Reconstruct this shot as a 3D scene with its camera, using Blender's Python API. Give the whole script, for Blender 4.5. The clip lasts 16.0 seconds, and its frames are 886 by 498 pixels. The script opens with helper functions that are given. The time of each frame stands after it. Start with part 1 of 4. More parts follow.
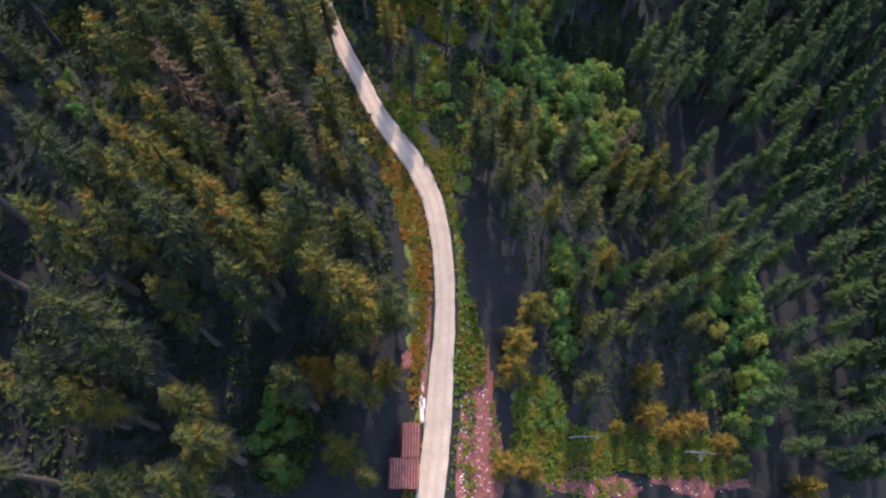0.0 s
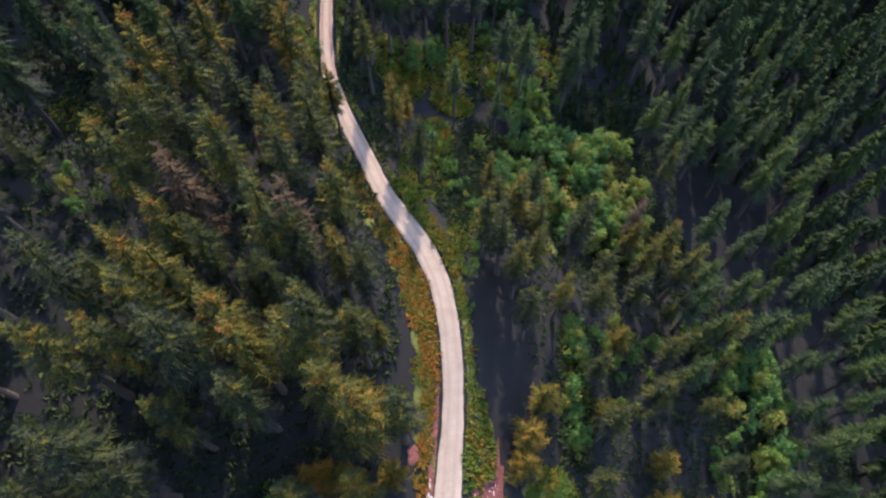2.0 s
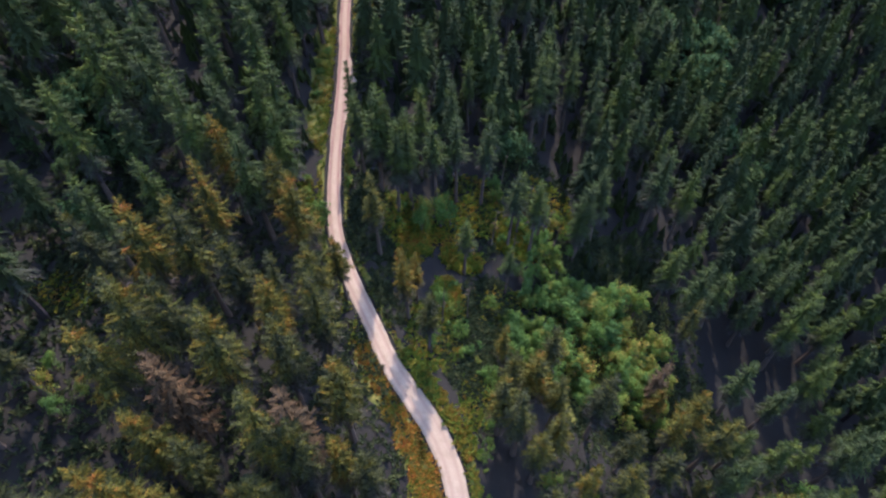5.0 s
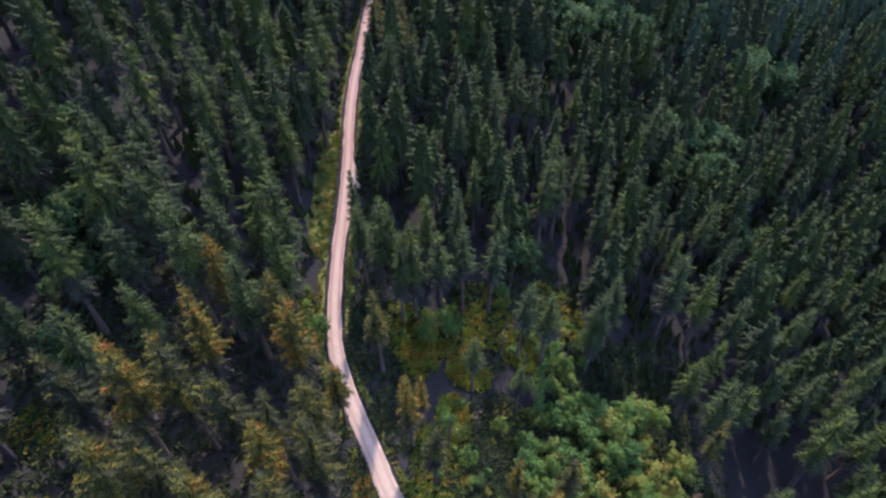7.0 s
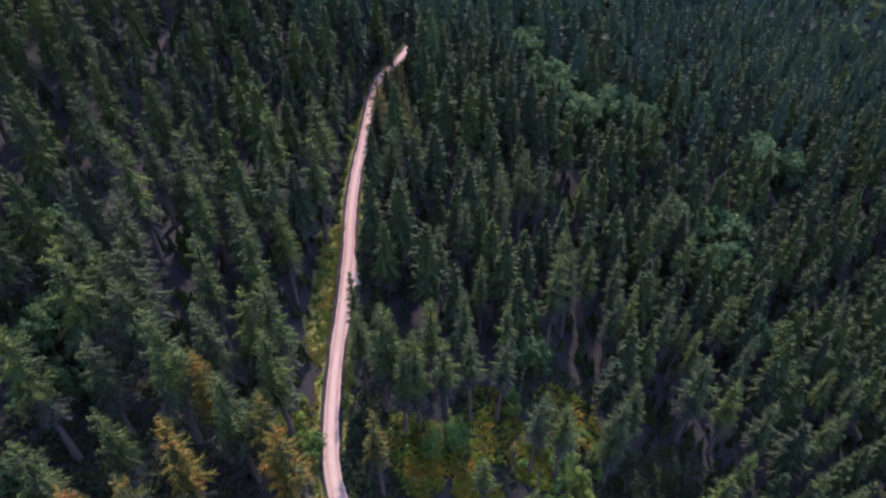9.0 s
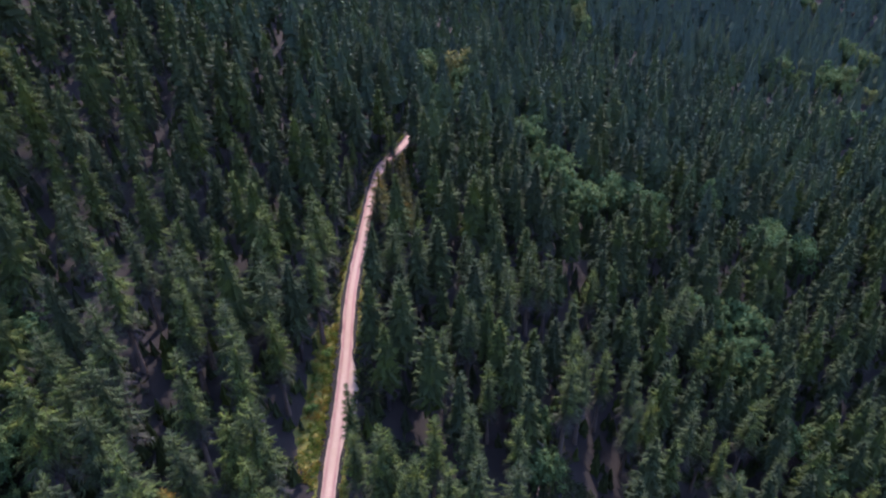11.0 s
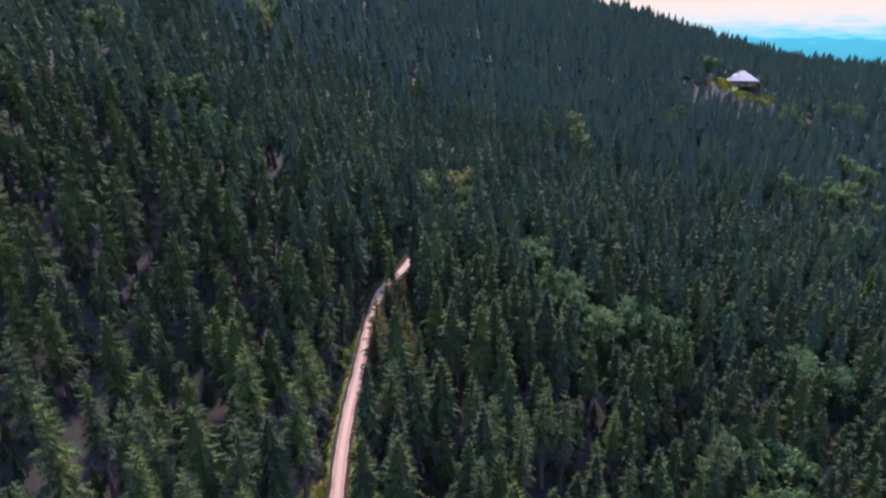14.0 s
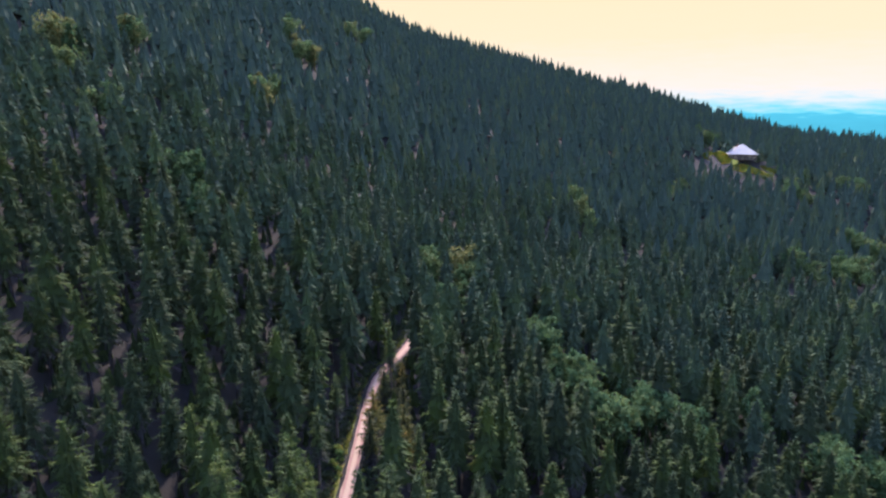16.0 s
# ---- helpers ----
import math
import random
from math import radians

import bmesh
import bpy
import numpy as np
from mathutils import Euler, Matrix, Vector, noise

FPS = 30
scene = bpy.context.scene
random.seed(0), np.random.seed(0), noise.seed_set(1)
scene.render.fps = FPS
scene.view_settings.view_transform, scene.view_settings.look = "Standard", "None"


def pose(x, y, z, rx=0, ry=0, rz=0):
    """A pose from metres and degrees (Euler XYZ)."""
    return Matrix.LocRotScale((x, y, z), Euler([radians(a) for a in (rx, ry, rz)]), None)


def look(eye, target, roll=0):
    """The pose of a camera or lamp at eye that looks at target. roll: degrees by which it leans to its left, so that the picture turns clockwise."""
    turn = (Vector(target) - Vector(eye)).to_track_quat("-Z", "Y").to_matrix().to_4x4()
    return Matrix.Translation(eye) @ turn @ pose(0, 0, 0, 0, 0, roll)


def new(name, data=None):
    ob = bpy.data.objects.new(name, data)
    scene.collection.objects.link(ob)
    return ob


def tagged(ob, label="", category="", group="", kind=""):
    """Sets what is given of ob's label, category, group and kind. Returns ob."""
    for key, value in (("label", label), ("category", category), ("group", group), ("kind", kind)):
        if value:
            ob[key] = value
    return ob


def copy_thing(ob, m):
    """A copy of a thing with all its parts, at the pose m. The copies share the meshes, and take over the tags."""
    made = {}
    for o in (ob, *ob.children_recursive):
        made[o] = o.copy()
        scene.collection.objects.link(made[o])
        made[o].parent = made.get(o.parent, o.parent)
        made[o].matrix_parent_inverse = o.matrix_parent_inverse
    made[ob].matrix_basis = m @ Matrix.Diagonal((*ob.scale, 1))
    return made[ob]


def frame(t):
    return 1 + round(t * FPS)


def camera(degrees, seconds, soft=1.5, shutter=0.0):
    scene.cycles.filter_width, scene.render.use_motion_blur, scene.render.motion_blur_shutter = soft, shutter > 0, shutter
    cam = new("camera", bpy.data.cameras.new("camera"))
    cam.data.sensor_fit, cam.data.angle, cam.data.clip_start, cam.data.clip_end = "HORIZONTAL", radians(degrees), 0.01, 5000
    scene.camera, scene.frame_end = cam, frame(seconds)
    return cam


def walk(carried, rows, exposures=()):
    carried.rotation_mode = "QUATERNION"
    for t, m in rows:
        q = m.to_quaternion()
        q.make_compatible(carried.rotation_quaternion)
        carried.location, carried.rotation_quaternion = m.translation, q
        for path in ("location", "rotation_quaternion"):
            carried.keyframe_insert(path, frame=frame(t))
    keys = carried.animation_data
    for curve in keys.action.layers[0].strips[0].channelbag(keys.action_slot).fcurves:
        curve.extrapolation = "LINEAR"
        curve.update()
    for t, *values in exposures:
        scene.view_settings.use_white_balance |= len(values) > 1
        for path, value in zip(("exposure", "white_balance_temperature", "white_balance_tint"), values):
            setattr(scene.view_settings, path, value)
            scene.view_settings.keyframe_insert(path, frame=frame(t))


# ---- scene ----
cam = camera(71.7, 16.0, soft=2.4)
METRES, EYE, TILT, LEAN, TURN = 60.0, 85.0, -64.0, 0.0, 0.0
ROWS = [
    (0.0, 0.0, 0.0, 0.0, 0.0, 0.0, 0.0),
    (0.5, -0.0045, 0.0111, 0.0309, -0.01, 0.52, -0.03),
    (1.0, -0.0093, 0.0225, 0.0612, -0.03, 1.11, -0.04),
    (1.5, -0.0136, 0.0343, 0.0962, 0.01, 1.9, -0.06),
    (2.0, -0.0169, 0.0443, 0.1257, 0.05, 2.85, -0.07),
    (2.5, -0.0212, 0.0554, 0.1571, 0.04, 3.84, -0.14),
    (3.0, -0.0267, 0.0672, 0.1855, 0.0, 5.31, -0.15),
    (3.5, -0.0319, 0.08, 0.2171, 0.0, 7.24, -0.13),
    (4.0, -0.0343, 0.0901, 0.2462, 0.07, 8.81, -0.16),
    (4.5, -0.0366, 0.101, 0.2735, 0.14, 10.45, -0.15),
    (5.0, -0.0401, 0.1123, 0.3012, 0.16, 12.06, -0.15),
    (7.5, -0.0579, 0.1741, 0.4396, 0.23, 20.8, -0.13),
    (8.0, -0.0605, 0.1875, 0.4649, 0.29, 22.47, -0.08),
    (8.5, -0.0638, 0.2008, 0.4916, 0.3, 24.07, -0.06),
    (9.0, -0.0657, 0.2131, 0.5176, 0.35, 25.68, -0.04),
    (11.5, -0.0789, 0.279, 0.6514, 0.44, 34.31, 0.1),
    (12.0, -0.0802, 0.2942, 0.675, 0.49, 35.99, 0.14),
    (12.5, -0.0813, 0.3079, 0.7003, 0.5, 37.59, 0.14),
    (13.0, -0.0824, 0.3216, 0.7256, 0.53, 39.21, 0.12),
    (13.5, -0.0835, 0.3393, 0.7558, 0.58, 41.09, 0.15),
    (14.0, -0.084, 0.3546, 0.7822, 0.64, 42.7, 0.17),
    (14.5, -0.085, 0.3698, 0.8097, 0.67, 44.3, 0.17),
    (15.0, -0.0858, 0.3858, 0.838, 0.71, 45.88, 0.16),
    (15.5, -0.087, 0.4039, 0.8712, 0.74, 47.73, 0.15),
    (16.0, -0.0867, 0.4194, 0.9001, 0.79, 49.25, 0.12),
]
walk(cam, [(t, pose(0, 0, EYE, TILT, LEAN, TURN) @ pose(METRES * x, METRES * y, METRES * z, 90 + pitch, roll, yaw)) for t, x, y, z, yaw, pitch, roll in ROWS],
     exposures=[(0, 2.95, 6300, 18), (5, 3.02, 6200, 22), (9, 3.12, 6000, 37), (13, 3.20, 6100, 36), (16, 3.34, 6200, 28)])

# ---- world, sun, exposure ----
SUN_HEIGHT, SUN_TURN = 44.0, 4.5   # degrees above the horizon; degrees from straight ahead towards the right
world = bpy.data.worlds.new("world")
scene.world = world
world.use_nodes = True
wn = world.node_tree.nodes
sky = wn.new("ShaderNodeTexSky")
sky.sky_type, sky.sun_disc = "NISHITA", False
sky.sun_elevation, sky.sun_rotation = radians(SUN_HEIGHT), radians(SUN_TURN)
sky.air_density, sky.dust_density, sky.ozone_density, sky.altitude = 1.0, 2.0, 2.2, 1200
wn["Background"].inputs["Strength"].default_value = 0.15
world.node_tree.links.new(sky.outputs["Color"], wn["Background"].inputs["Color"])
sun_data = bpy.data.lights.new("sun", "SUN")
sun_data.energy, sun_data.angle, sun_data.color = 1.3, radians(0.6), (1.0, 0.90, 0.75)
sun = new("sun", sun_data)
_h, _a = radians(SUN_HEIGHT), radians(SUN_TURN)
SUN_WAY = Vector((math.sin(_a) * math.cos(_h), math.cos(_a) * math.cos(_h), math.sin(_h)))
sun.matrix_world = look(SUN_WAY * 300 + Vector((0, 100, 0)), (0, 100, 0))

# ---- materials ----
def tree_of(name):
    m = bpy.data.materials.new(name)
    m.use_nodes = True
    nt = m.node_tree
    return m, nt, nt.nodes["Principled BSDF"], nt.nodes["Material Output"]


def noise_node(nt, scale, detail=4.0, rough=0.6, object_space=True):
    co = nt.nodes.new("ShaderNodeTexCoord")
    tex = nt.nodes.new("ShaderNodeTexNoise")
    tex.inputs["Scale"].default_value, tex.inputs["Detail"].default_value = scale, detail
    tex.inputs["Roughness"].default_value = rough
    nt.links.new(co.outputs["Object"], tex.inputs["Vector"])
    return tex.outputs["Fac"]


def ramp(nt, fac, stops):
    r = nt.nodes.new("ShaderNodeValToRGB")
    el = r.color_ramp.elements
    while len(el) < len(stops):
        el.new(0.5)
    for e, (p, c) in zip(el, stops):
        e.position, e.color = p, (*c, 1)
    nt.links.new(fac, r.inputs["Fac"])
    return r.outputs["Color"]


def math_node(nt, op, a, b):
    n = nt.nodes.new("ShaderNodeMath")
    n.operation = op
    for k, v in ((0, a), (1, b)):
        if isinstance(v, (int, float)):
            n.inputs[k].default_value = v
        else:
            nt.links.new(v, n.inputs[k])
    return n.outputs[0]


def mix_rgb(nt, fac, a, b, mode="MIX"):
    n = nt.nodes.new("ShaderNodeMix")
    n.data_type, n.blend_type = "RGBA", mode
    for sock, v in ((n.inputs[0], fac), (n.inputs[6], a), (n.inputs[7], b)):
        if isinstance(v, (int, float)):
            sock.default_value = v
        elif isinstance(v, tuple):
            sock.default_value = (*v, 1)
        else:
            nt.links.new(v, sock)
    return n.outputs[2]


def bump(nt, bsdf, height, strength=0.4, distance=0.05):
    b = nt.nodes.new("ShaderNodeBump")
    b.inputs["Strength"].default_value, b.inputs["Distance"].default_value = strength, distance
    nt.links.new(height, b.inputs["Height"])
    nt.links.new(b.outputs["Normal"], bsdf.inputs["Normal"])


def foliage(name, stops, per="object", through_light=0.25, grain=1.5, rough=0.75, plant=0.26, mottle=1.1, speck=0.55, wood=None):
    """Needles or leaves: a tint for each plant (or for each island of a joined stand), finer grain over it, some light let through."""
    m, nt, bsdf, out = tree_of(name)
    if per == "object":
        tint = nt.nodes.new("ShaderNodeObjectInfo").outputs["Random"]
    elif per == "plant":
        at = nt.nodes.new("ShaderNodeAttribute")
        at.attribute_name = "tint"
        tint = at.outputs["Fac"]
    else:
        tint = nt.nodes.new("ShaderNodeNewGeometry").outputs["Random Per Island"]
    isl = nt.nodes.new("ShaderNodeNewGeometry").outputs["Random Per Island"]
    fine = noise_node(nt, grain, 3.0)
    v = math_node(nt, "MULTIPLY", tint, plant)
    v = math_node(nt, "ADD", v, math_node(nt, "MULTIPLY", isl, 0.20))
    v = math_node(nt, "ADD", v, math_node(nt, "MULTIPLY", math_node(nt, "SUBTRACT", fine, 0.33), mottle))
    col = ramp(nt, v, stops)
    sprig = ramp(nt, noise_node(nt, 6.5, 2.0), [(0.36, (1 - speck,) * 3), (0.52, (1.0, 1.0, 1.0)), (0.66, (1 + speck, 1 + speck, 1 + 0.8 * speck))])
    col = mix_rgb(nt, 1.0, col, sprig, "MULTIPLY")
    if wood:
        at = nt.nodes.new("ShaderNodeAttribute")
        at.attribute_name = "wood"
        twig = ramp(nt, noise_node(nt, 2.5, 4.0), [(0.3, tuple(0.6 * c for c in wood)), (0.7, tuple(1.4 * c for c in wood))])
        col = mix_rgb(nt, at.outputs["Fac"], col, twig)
    nt.links.new(col, bsdf.inputs["Base Color"])
    bsdf.inputs["Roughness"].default_value = rough
    bsdf.inputs["Specular IOR Level"].default_value = 0.05
    tr = nt.nodes.new("ShaderNodeBsdfTranslucent")
    nt.links.new(col, tr.inputs["Color"])
    mx = nt.nodes.new("ShaderNodeMixShader")
    mx.inputs[0].default_value = through_light
    nt.links.new(bsdf.outputs[0], mx.inputs[1])
    nt.links.new(tr.outputs[0], mx.inputs[2])
    nt.links.new(mx.outputs[0], out.inputs["Surface"])
    return m


def solid(name, stops, scale=3.0, rough=0.8, metal=0.0, relief=0.3, distance=0.03, detail=5.0):
    m, nt, bsdf, out = tree_of(name)
    n1 = noise_node(nt, scale, detail)
    n2 = noise_node(nt, scale * 7, 3.0)
    v = math_node(nt, "ADD", math_node(nt, "MULTIPLY", n1, 0.7), math_node(nt, "MULTIPLY", n2, 0.3))
    nt.links.new(ramp(nt, v, stops), bsdf.inputs["Base Color"])
    bsdf.inputs["Roughness"].default_value, bsdf.inputs["Metallic"].default_value = rough, metal
    bsdf.inputs["Specular IOR Level"].default_value = 0.5 if rough < 0.7 else 0.1
    bump(nt, bsdf, v, relief, distance)
    return m


SPRUCE_STOPS = [(0.12, (0.021, 0.025, 0.018)), (0.34, (0.034, 0.040, 0.017)), (0.50, (0.066, 0.067, 0.014)), (0.65, (0.125, 0.080, 0.014)), (0.80, (0.215, 0.078, 0.024))]
STAND_STOPS = [(0.15, (0.029, 0.041, 0.022)), (0.44, (0.038, 0.055, 0.020)), (0.62, (0.051, 0.073, 0.016)), (0.86, (0.084, 0.084, 0.015))]
# far and slope needles paler and bluer: distance haze put into their colour
FAR_HAZE_STOPS = [(0.15, (0.036, 0.055, 0.040)), (0.50, (0.042, 0.064, 0.042)), (0.80, (0.054, 0.075, 0.038)), (0.99, (0.090, 0.092, 0.038))]
SLOPE_HAZE_STOPS = [(0.15, (0.037, 0.056, 0.035)), (0.46, (0.047, 0.071, 0.035)), (0.7, (0.059, 0.085, 0.026)), (0.92, (0.092, 0.093, 0.026))]
LEAF_STOPS = [(0.14, (0.046, 0.092, 0.034)), (0.36, (0.066, 0.128, 0.036)), (0.60, (0.088, 0.155, 0.032)), (0.80, (0.165, 0.175, 0.036)), (0.98, (0.25, 0.15, 0.040))]
# bare old twigs, kept paler than dark needles to lighten shaded crown interiors
OLD_TWIGS_LIFT = (0.050, 0.044, 0.044)
M_SPRUCE = foliage("spruce_needles", SPRUCE_STOPS, "object", 0.3, 0.45, wood=OLD_TWIGS_LIFT)
M_YOUNG = foliage("young_spruce_needles", [(0.12, (0.026, 0.032, 0.014)), (0.32, (0.060, 0.062, 0.013)), (0.50, (0.130, 0.088, 0.014)), (0.66, (0.210, 0.090, 0.018)), (0.82, (0.26, 0.080, 0.024))], "object", 0.35, 0.45, wood=OLD_TWIGS_LIFT)
M_GREEN = foliage("green_spruce_needles", STAND_STOPS, "object", 0.3, 0.45, wood=OLD_TWIGS_LIFT)
M_STAND = foliage("spruce_stand_needles", STAND_STOPS, "plant", 0.4, 0.22, 0.75, 0.34, 0.6, 0.15, OLD_TWIGS_LIFT)
M_FAR = foliage("far_hazed_needles", FAR_HAZE_STOPS, "plant", 0.2, 0.12, 0.75, 0.55, 0.8, 0.1)
M_SLOPE = foliage("slope_hazed_needles", SLOPE_HAZE_STOPS, "plant", 0.35, 0.2, 0.75, 0.34, 0.7, 0.1)
M_DRY = foliage("dry_spruce_twigs", [(0.1, (0.030, 0.024, 0.016)), (0.5, (0.055, 0.036, 0.019)), (0.9, (0.13, 0.058, 0.028))], "object", 0.1)
M_LEAF = foliage("broad_leaves", LEAF_STOPS, "object", 0.45, 1.0, 0.75, 0.52)
FAR_LEAF_STOPS = [(0.14, (0.036, 0.071, 0.031)), (0.40, (0.050, 0.094, 0.035)), (0.62, (0.080, 0.105, 0.038)), (0.9, (0.150, 0.125, 0.038))]
M_LEAF_FAR = foliage("far_broad_leaves", FAR_LEAF_STOPS, "plant", 0.45, 1.0, 0.75, 0.52)
M_WEED = foliage("roadside_weeds", [(0.1, (0.055, 0.105, 0.020)), (0.35, (0.10, 0.14, 0.024)), (0.58, (0.18, 0.15, 0.026)), (0.85, (0.25, 0.11, 0.03))], "island", 0.5, 0.35)
M_BARK = solid("spruce_bark", [(0.3, (0.045, 0.034, 0.026)), (0.7, (0.13, 0.10, 0.08))], 6.0, 0.9, 0, 0.6)
# floor colour set far below real litter, so open gaps read as shade
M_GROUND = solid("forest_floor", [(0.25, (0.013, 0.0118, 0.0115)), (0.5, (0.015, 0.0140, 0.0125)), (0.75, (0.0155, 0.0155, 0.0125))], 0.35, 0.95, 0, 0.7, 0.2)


def gravel_material():
    m, nt, bsdf, out = tree_of("pale_gravel")
    big, small = noise_node(nt, 0.5, 6.0), noise_node(nt, 9.0, 4.0)
    col = ramp(nt, math_node(nt, "ADD", math_node(nt, "MULTIPLY", big, 0.5), math_node(nt, "MULTIPLY", small, 0.5)),
               [(0.30, (0.190, 0.138, 0.094)), (0.5, (0.270, 0.204, 0.144)), (0.70, (0.350, 0.275, 0.200))])
    at = nt.nodes.new("ShaderNodeAttribute")
    at.attribute_name = "rut"
    worn = math_node(nt, "MULTIPLY", at.outputs["Fac"], math_node(nt, "ADD", math_node(nt, "MULTIPLY", big, 1.2), 0.15))
    col = mix_rgb(nt, worn, col, (0.17, 0.095, 0.078))
    nt.links.new(col, bsdf.inputs["Base Color"])
    bsdf.inputs["Roughness"].default_value = 0.95
    bsdf.inputs["Specular IOR Level"].default_value = 0.15
    bump(nt, bsdf, small, 0.5, 0.04)
    return m


M_ROAD = gravel_material()
M_REDSOIL = solid("red_brown_soil", [(0.34, (0.055, 0.024, 0.018)), (0.50, (0.125, 0.043, 0.034)), (0.66, (0.21, 0.085, 0.068))], 2.6, 0.95, 0, 0.6, 0.1)

M_TURF = solid("mossy_turf", [(0.3, (0.035, 0.046, 0.013)), (0.5, (0.08, 0.085, 0.020)), (0.68, (0.15, 0.105, 0.028))], 1.4, 0.95, 0, 0.6, 0.08)
M_MEADOW = solid("yellow_meadow", [(0.3, (0.16, 0.15, 0.03)), (0.5, (0.26, 0.22, 0.035)), (0.68, (0.34, 0.26, 0.05))], 0.5, 0.95, 0, 0.6, 0.1)
# weed green darkened so that sunlit ground under the spruces looks shaded
M_UNDER = foliage("shade_darkened_weeds", [(0.1, (0.018, 0.025, 0.014)), (0.5, (0.030, 0.042, 0.018)), (0.9, (0.06, 0.06, 0.022))], "island", 0.15, 0.3)
M_DRYGRASS = foliage("yellow_grass", [(0.1, (0.085, 0.11, 0.020)), (0.34, (0.19, 0.135, 0.024)), (0.58, (0.28, 0.125, 0.026)), (0.86, (0.27, 0.075, 0.028))], "island", 0.45, 0.35)


def rusty_sheet():
    """Red rust in the valleys; the ribs' crests are coloured paler, as if lit."""
    m, nt, bsdf, out = tree_of("rusty_sheet")
    n1, n2 = noise_node(nt, 1.6, 5.0), noise_node(nt, 11.0, 3.0)
    v = math_node(nt, "ADD", math_node(nt, "MULTIPLY", n1, 0.6), math_node(nt, "MULTIPLY", n2, 0.4))
    col = ramp(nt, v, [(0.32, (0.07, 0.017, 0.013)), (0.5, (0.18, 0.036, 0.027)), (0.7, (0.29, 0.075, 0.052))])
    co = nt.nodes.new("ShaderNodeTexCoord")
    sx = nt.nodes.new("ShaderNodeSeparateXYZ")
    nt.links.new(co.outputs["Object"], sx.inputs[0])
    rib = math_node(nt, "SINE", math_node(nt, "MULTIPLY", sx.outputs["X"], 2 * math.pi / RIB), 0.0)
    # pale tone along each crest, painted in to make the ribs look lit
    rib = math_node(nt, "MULTIPLY", math_node(nt, "SUBTRACT", rib, 0.25), math_node(nt, "MULTIPLY", n1, 2.2))
    rib = math_node(nt, "MINIMUM", math_node(nt, "MAXIMUM", rib, 0.0), 1.0)
    nt.links.new(mix_rgb(nt, rib, col, (0.47, 0.26, 0.22)), bsdf.inputs["Base Color"])
    bsdf.inputs["Roughness"].default_value, bsdf.inputs["Metallic"].default_value = 0.55, 0.2
    bump(nt, bsdf, v, 0.2, 0.01)
    return m


RIB = 0.36
M_RUST = rusty_sheet()
M_CLEARING = foliage("clearing_grass", [(0.1, (0.060, 0.12, 0.020)), (0.34, (0.13, 0.165, 0.024)), (0.55, (0.22, 0.18, 0.027)), (0.82, (0.29, 0.13, 0.032))], "island", 0.5, 0.3)
M_STONE = solid("pale_stone", [(0.3, (0.36, 0.29, 0.26)), (0.7, (0.62, 0.55, 0.50))], 3.0, 0.9)
M_PLANK = solid("weathered_plank", [(0.3, (0.07, 0.05, 0.038)), (0.7, (0.19, 0.15, 0.12))], 5.0, 0.9)
M_GREYWOOD = solid("grey_dead_wood", [(0.3, (0.12, 0.10, 0.085)), (0.7, (0.34, 0.29, 0.25))], 6.0, 0.9)
M_PALEWOOD = solid("pale_split_wood", [(0.3, (0.35, 0.25, 0.13)), (0.7, (0.58, 0.46, 0.28))], 3.0, 0.8)
M_LOGWALL = solid("dark_log_wall", [(0.3, (0.035, 0.028, 0.022)), (0.7, (0.10, 0.075, 0.055))], 1.5, 0.85)
M_TINROOF = solid("pale_tin_roof", [(0.3, (0.42, 0.375, 0.33)), (0.7, (0.53, 0.475, 0.42))], 0.6, 0.6, 0.0, 0.1)
M_CHIMNEY = solid("chimney_brick", [(0.3, (0.16, 0.08, 0.06)), (0.7, (0.30, 0.17, 0.13))], 2.0, 0.9)
M_GLASS = solid("dark_pane", [(0.3, (0.02, 0.025, 0.03)), (0.7, (0.03, 0.035, 0.04))], 1.0, 0.08, 0.0, 0.0)

# ---- the lie of the land ----
# the spine is the road's line as far as it is seen, and goes on uphill behind the trees
SPINE_Y = [-150, -20, 6.5, 14, 22, 29, 35, 41, 46.5, 51, 54.5, 58, 63, 67, 71.5, 78, 85.5, 94, 104, 117, 130, 139, 151, 165, 178, 184, 191, 196, 205, 230, 330, 600, 900]
SPINE_X = [-12, -4.5, -1.6, -0.7, -0.2, 0.4, 0.2, -0.5, -1.9, -4.6, -7.2, -9.9, -12.0, -14.2, -16.4, -19, -20.1, -20.6, -20.7, -21.1, -22.1, -22.2, -21.7, -21.5, -21, -19.5, -16, -14.6, -13, -12, -10, 0, 0]
RISE_Y = [-150, -20, 15, 28, 38, 53, 73, 100, 160, 200, 260, 330, 420, 520, 813, 860, 950, 1300, 1800, 2500, 5200]
RISE_Z = [-10, -1, 2, 5.2, 8.2, 11.3, 14, 17.5, 25, 27, 29, 33, 50, 72, 131, 133, 105, -120, -330, -420, -450]
RIGHT_Y, RIGHT_K = [-20, 40, 90, 138, 190, 330, 520, 813, 1300, 2500], [0.74, 0.72, 0.56, 0.47, 0.36, 0.25, 0.23, 0.262, 0.25, 0.0]
LEFT_Y, LEFT_K = [-20, 150, 330, 813, 1300, 2500], [0.54, 0.55, 0.56, 0.40, 0.28, 0.0]


def eased(y, ys, zs, reach):
    return sum(np.interp(y + reach * k, ys, zs) for k in (-1, -0.6, -0.2, 0.2, 0.6, 1)) / 6


def road_x(y):
    return eased(np.asarray(y, float), SPINE_Y, SPINE_X, 3.0)


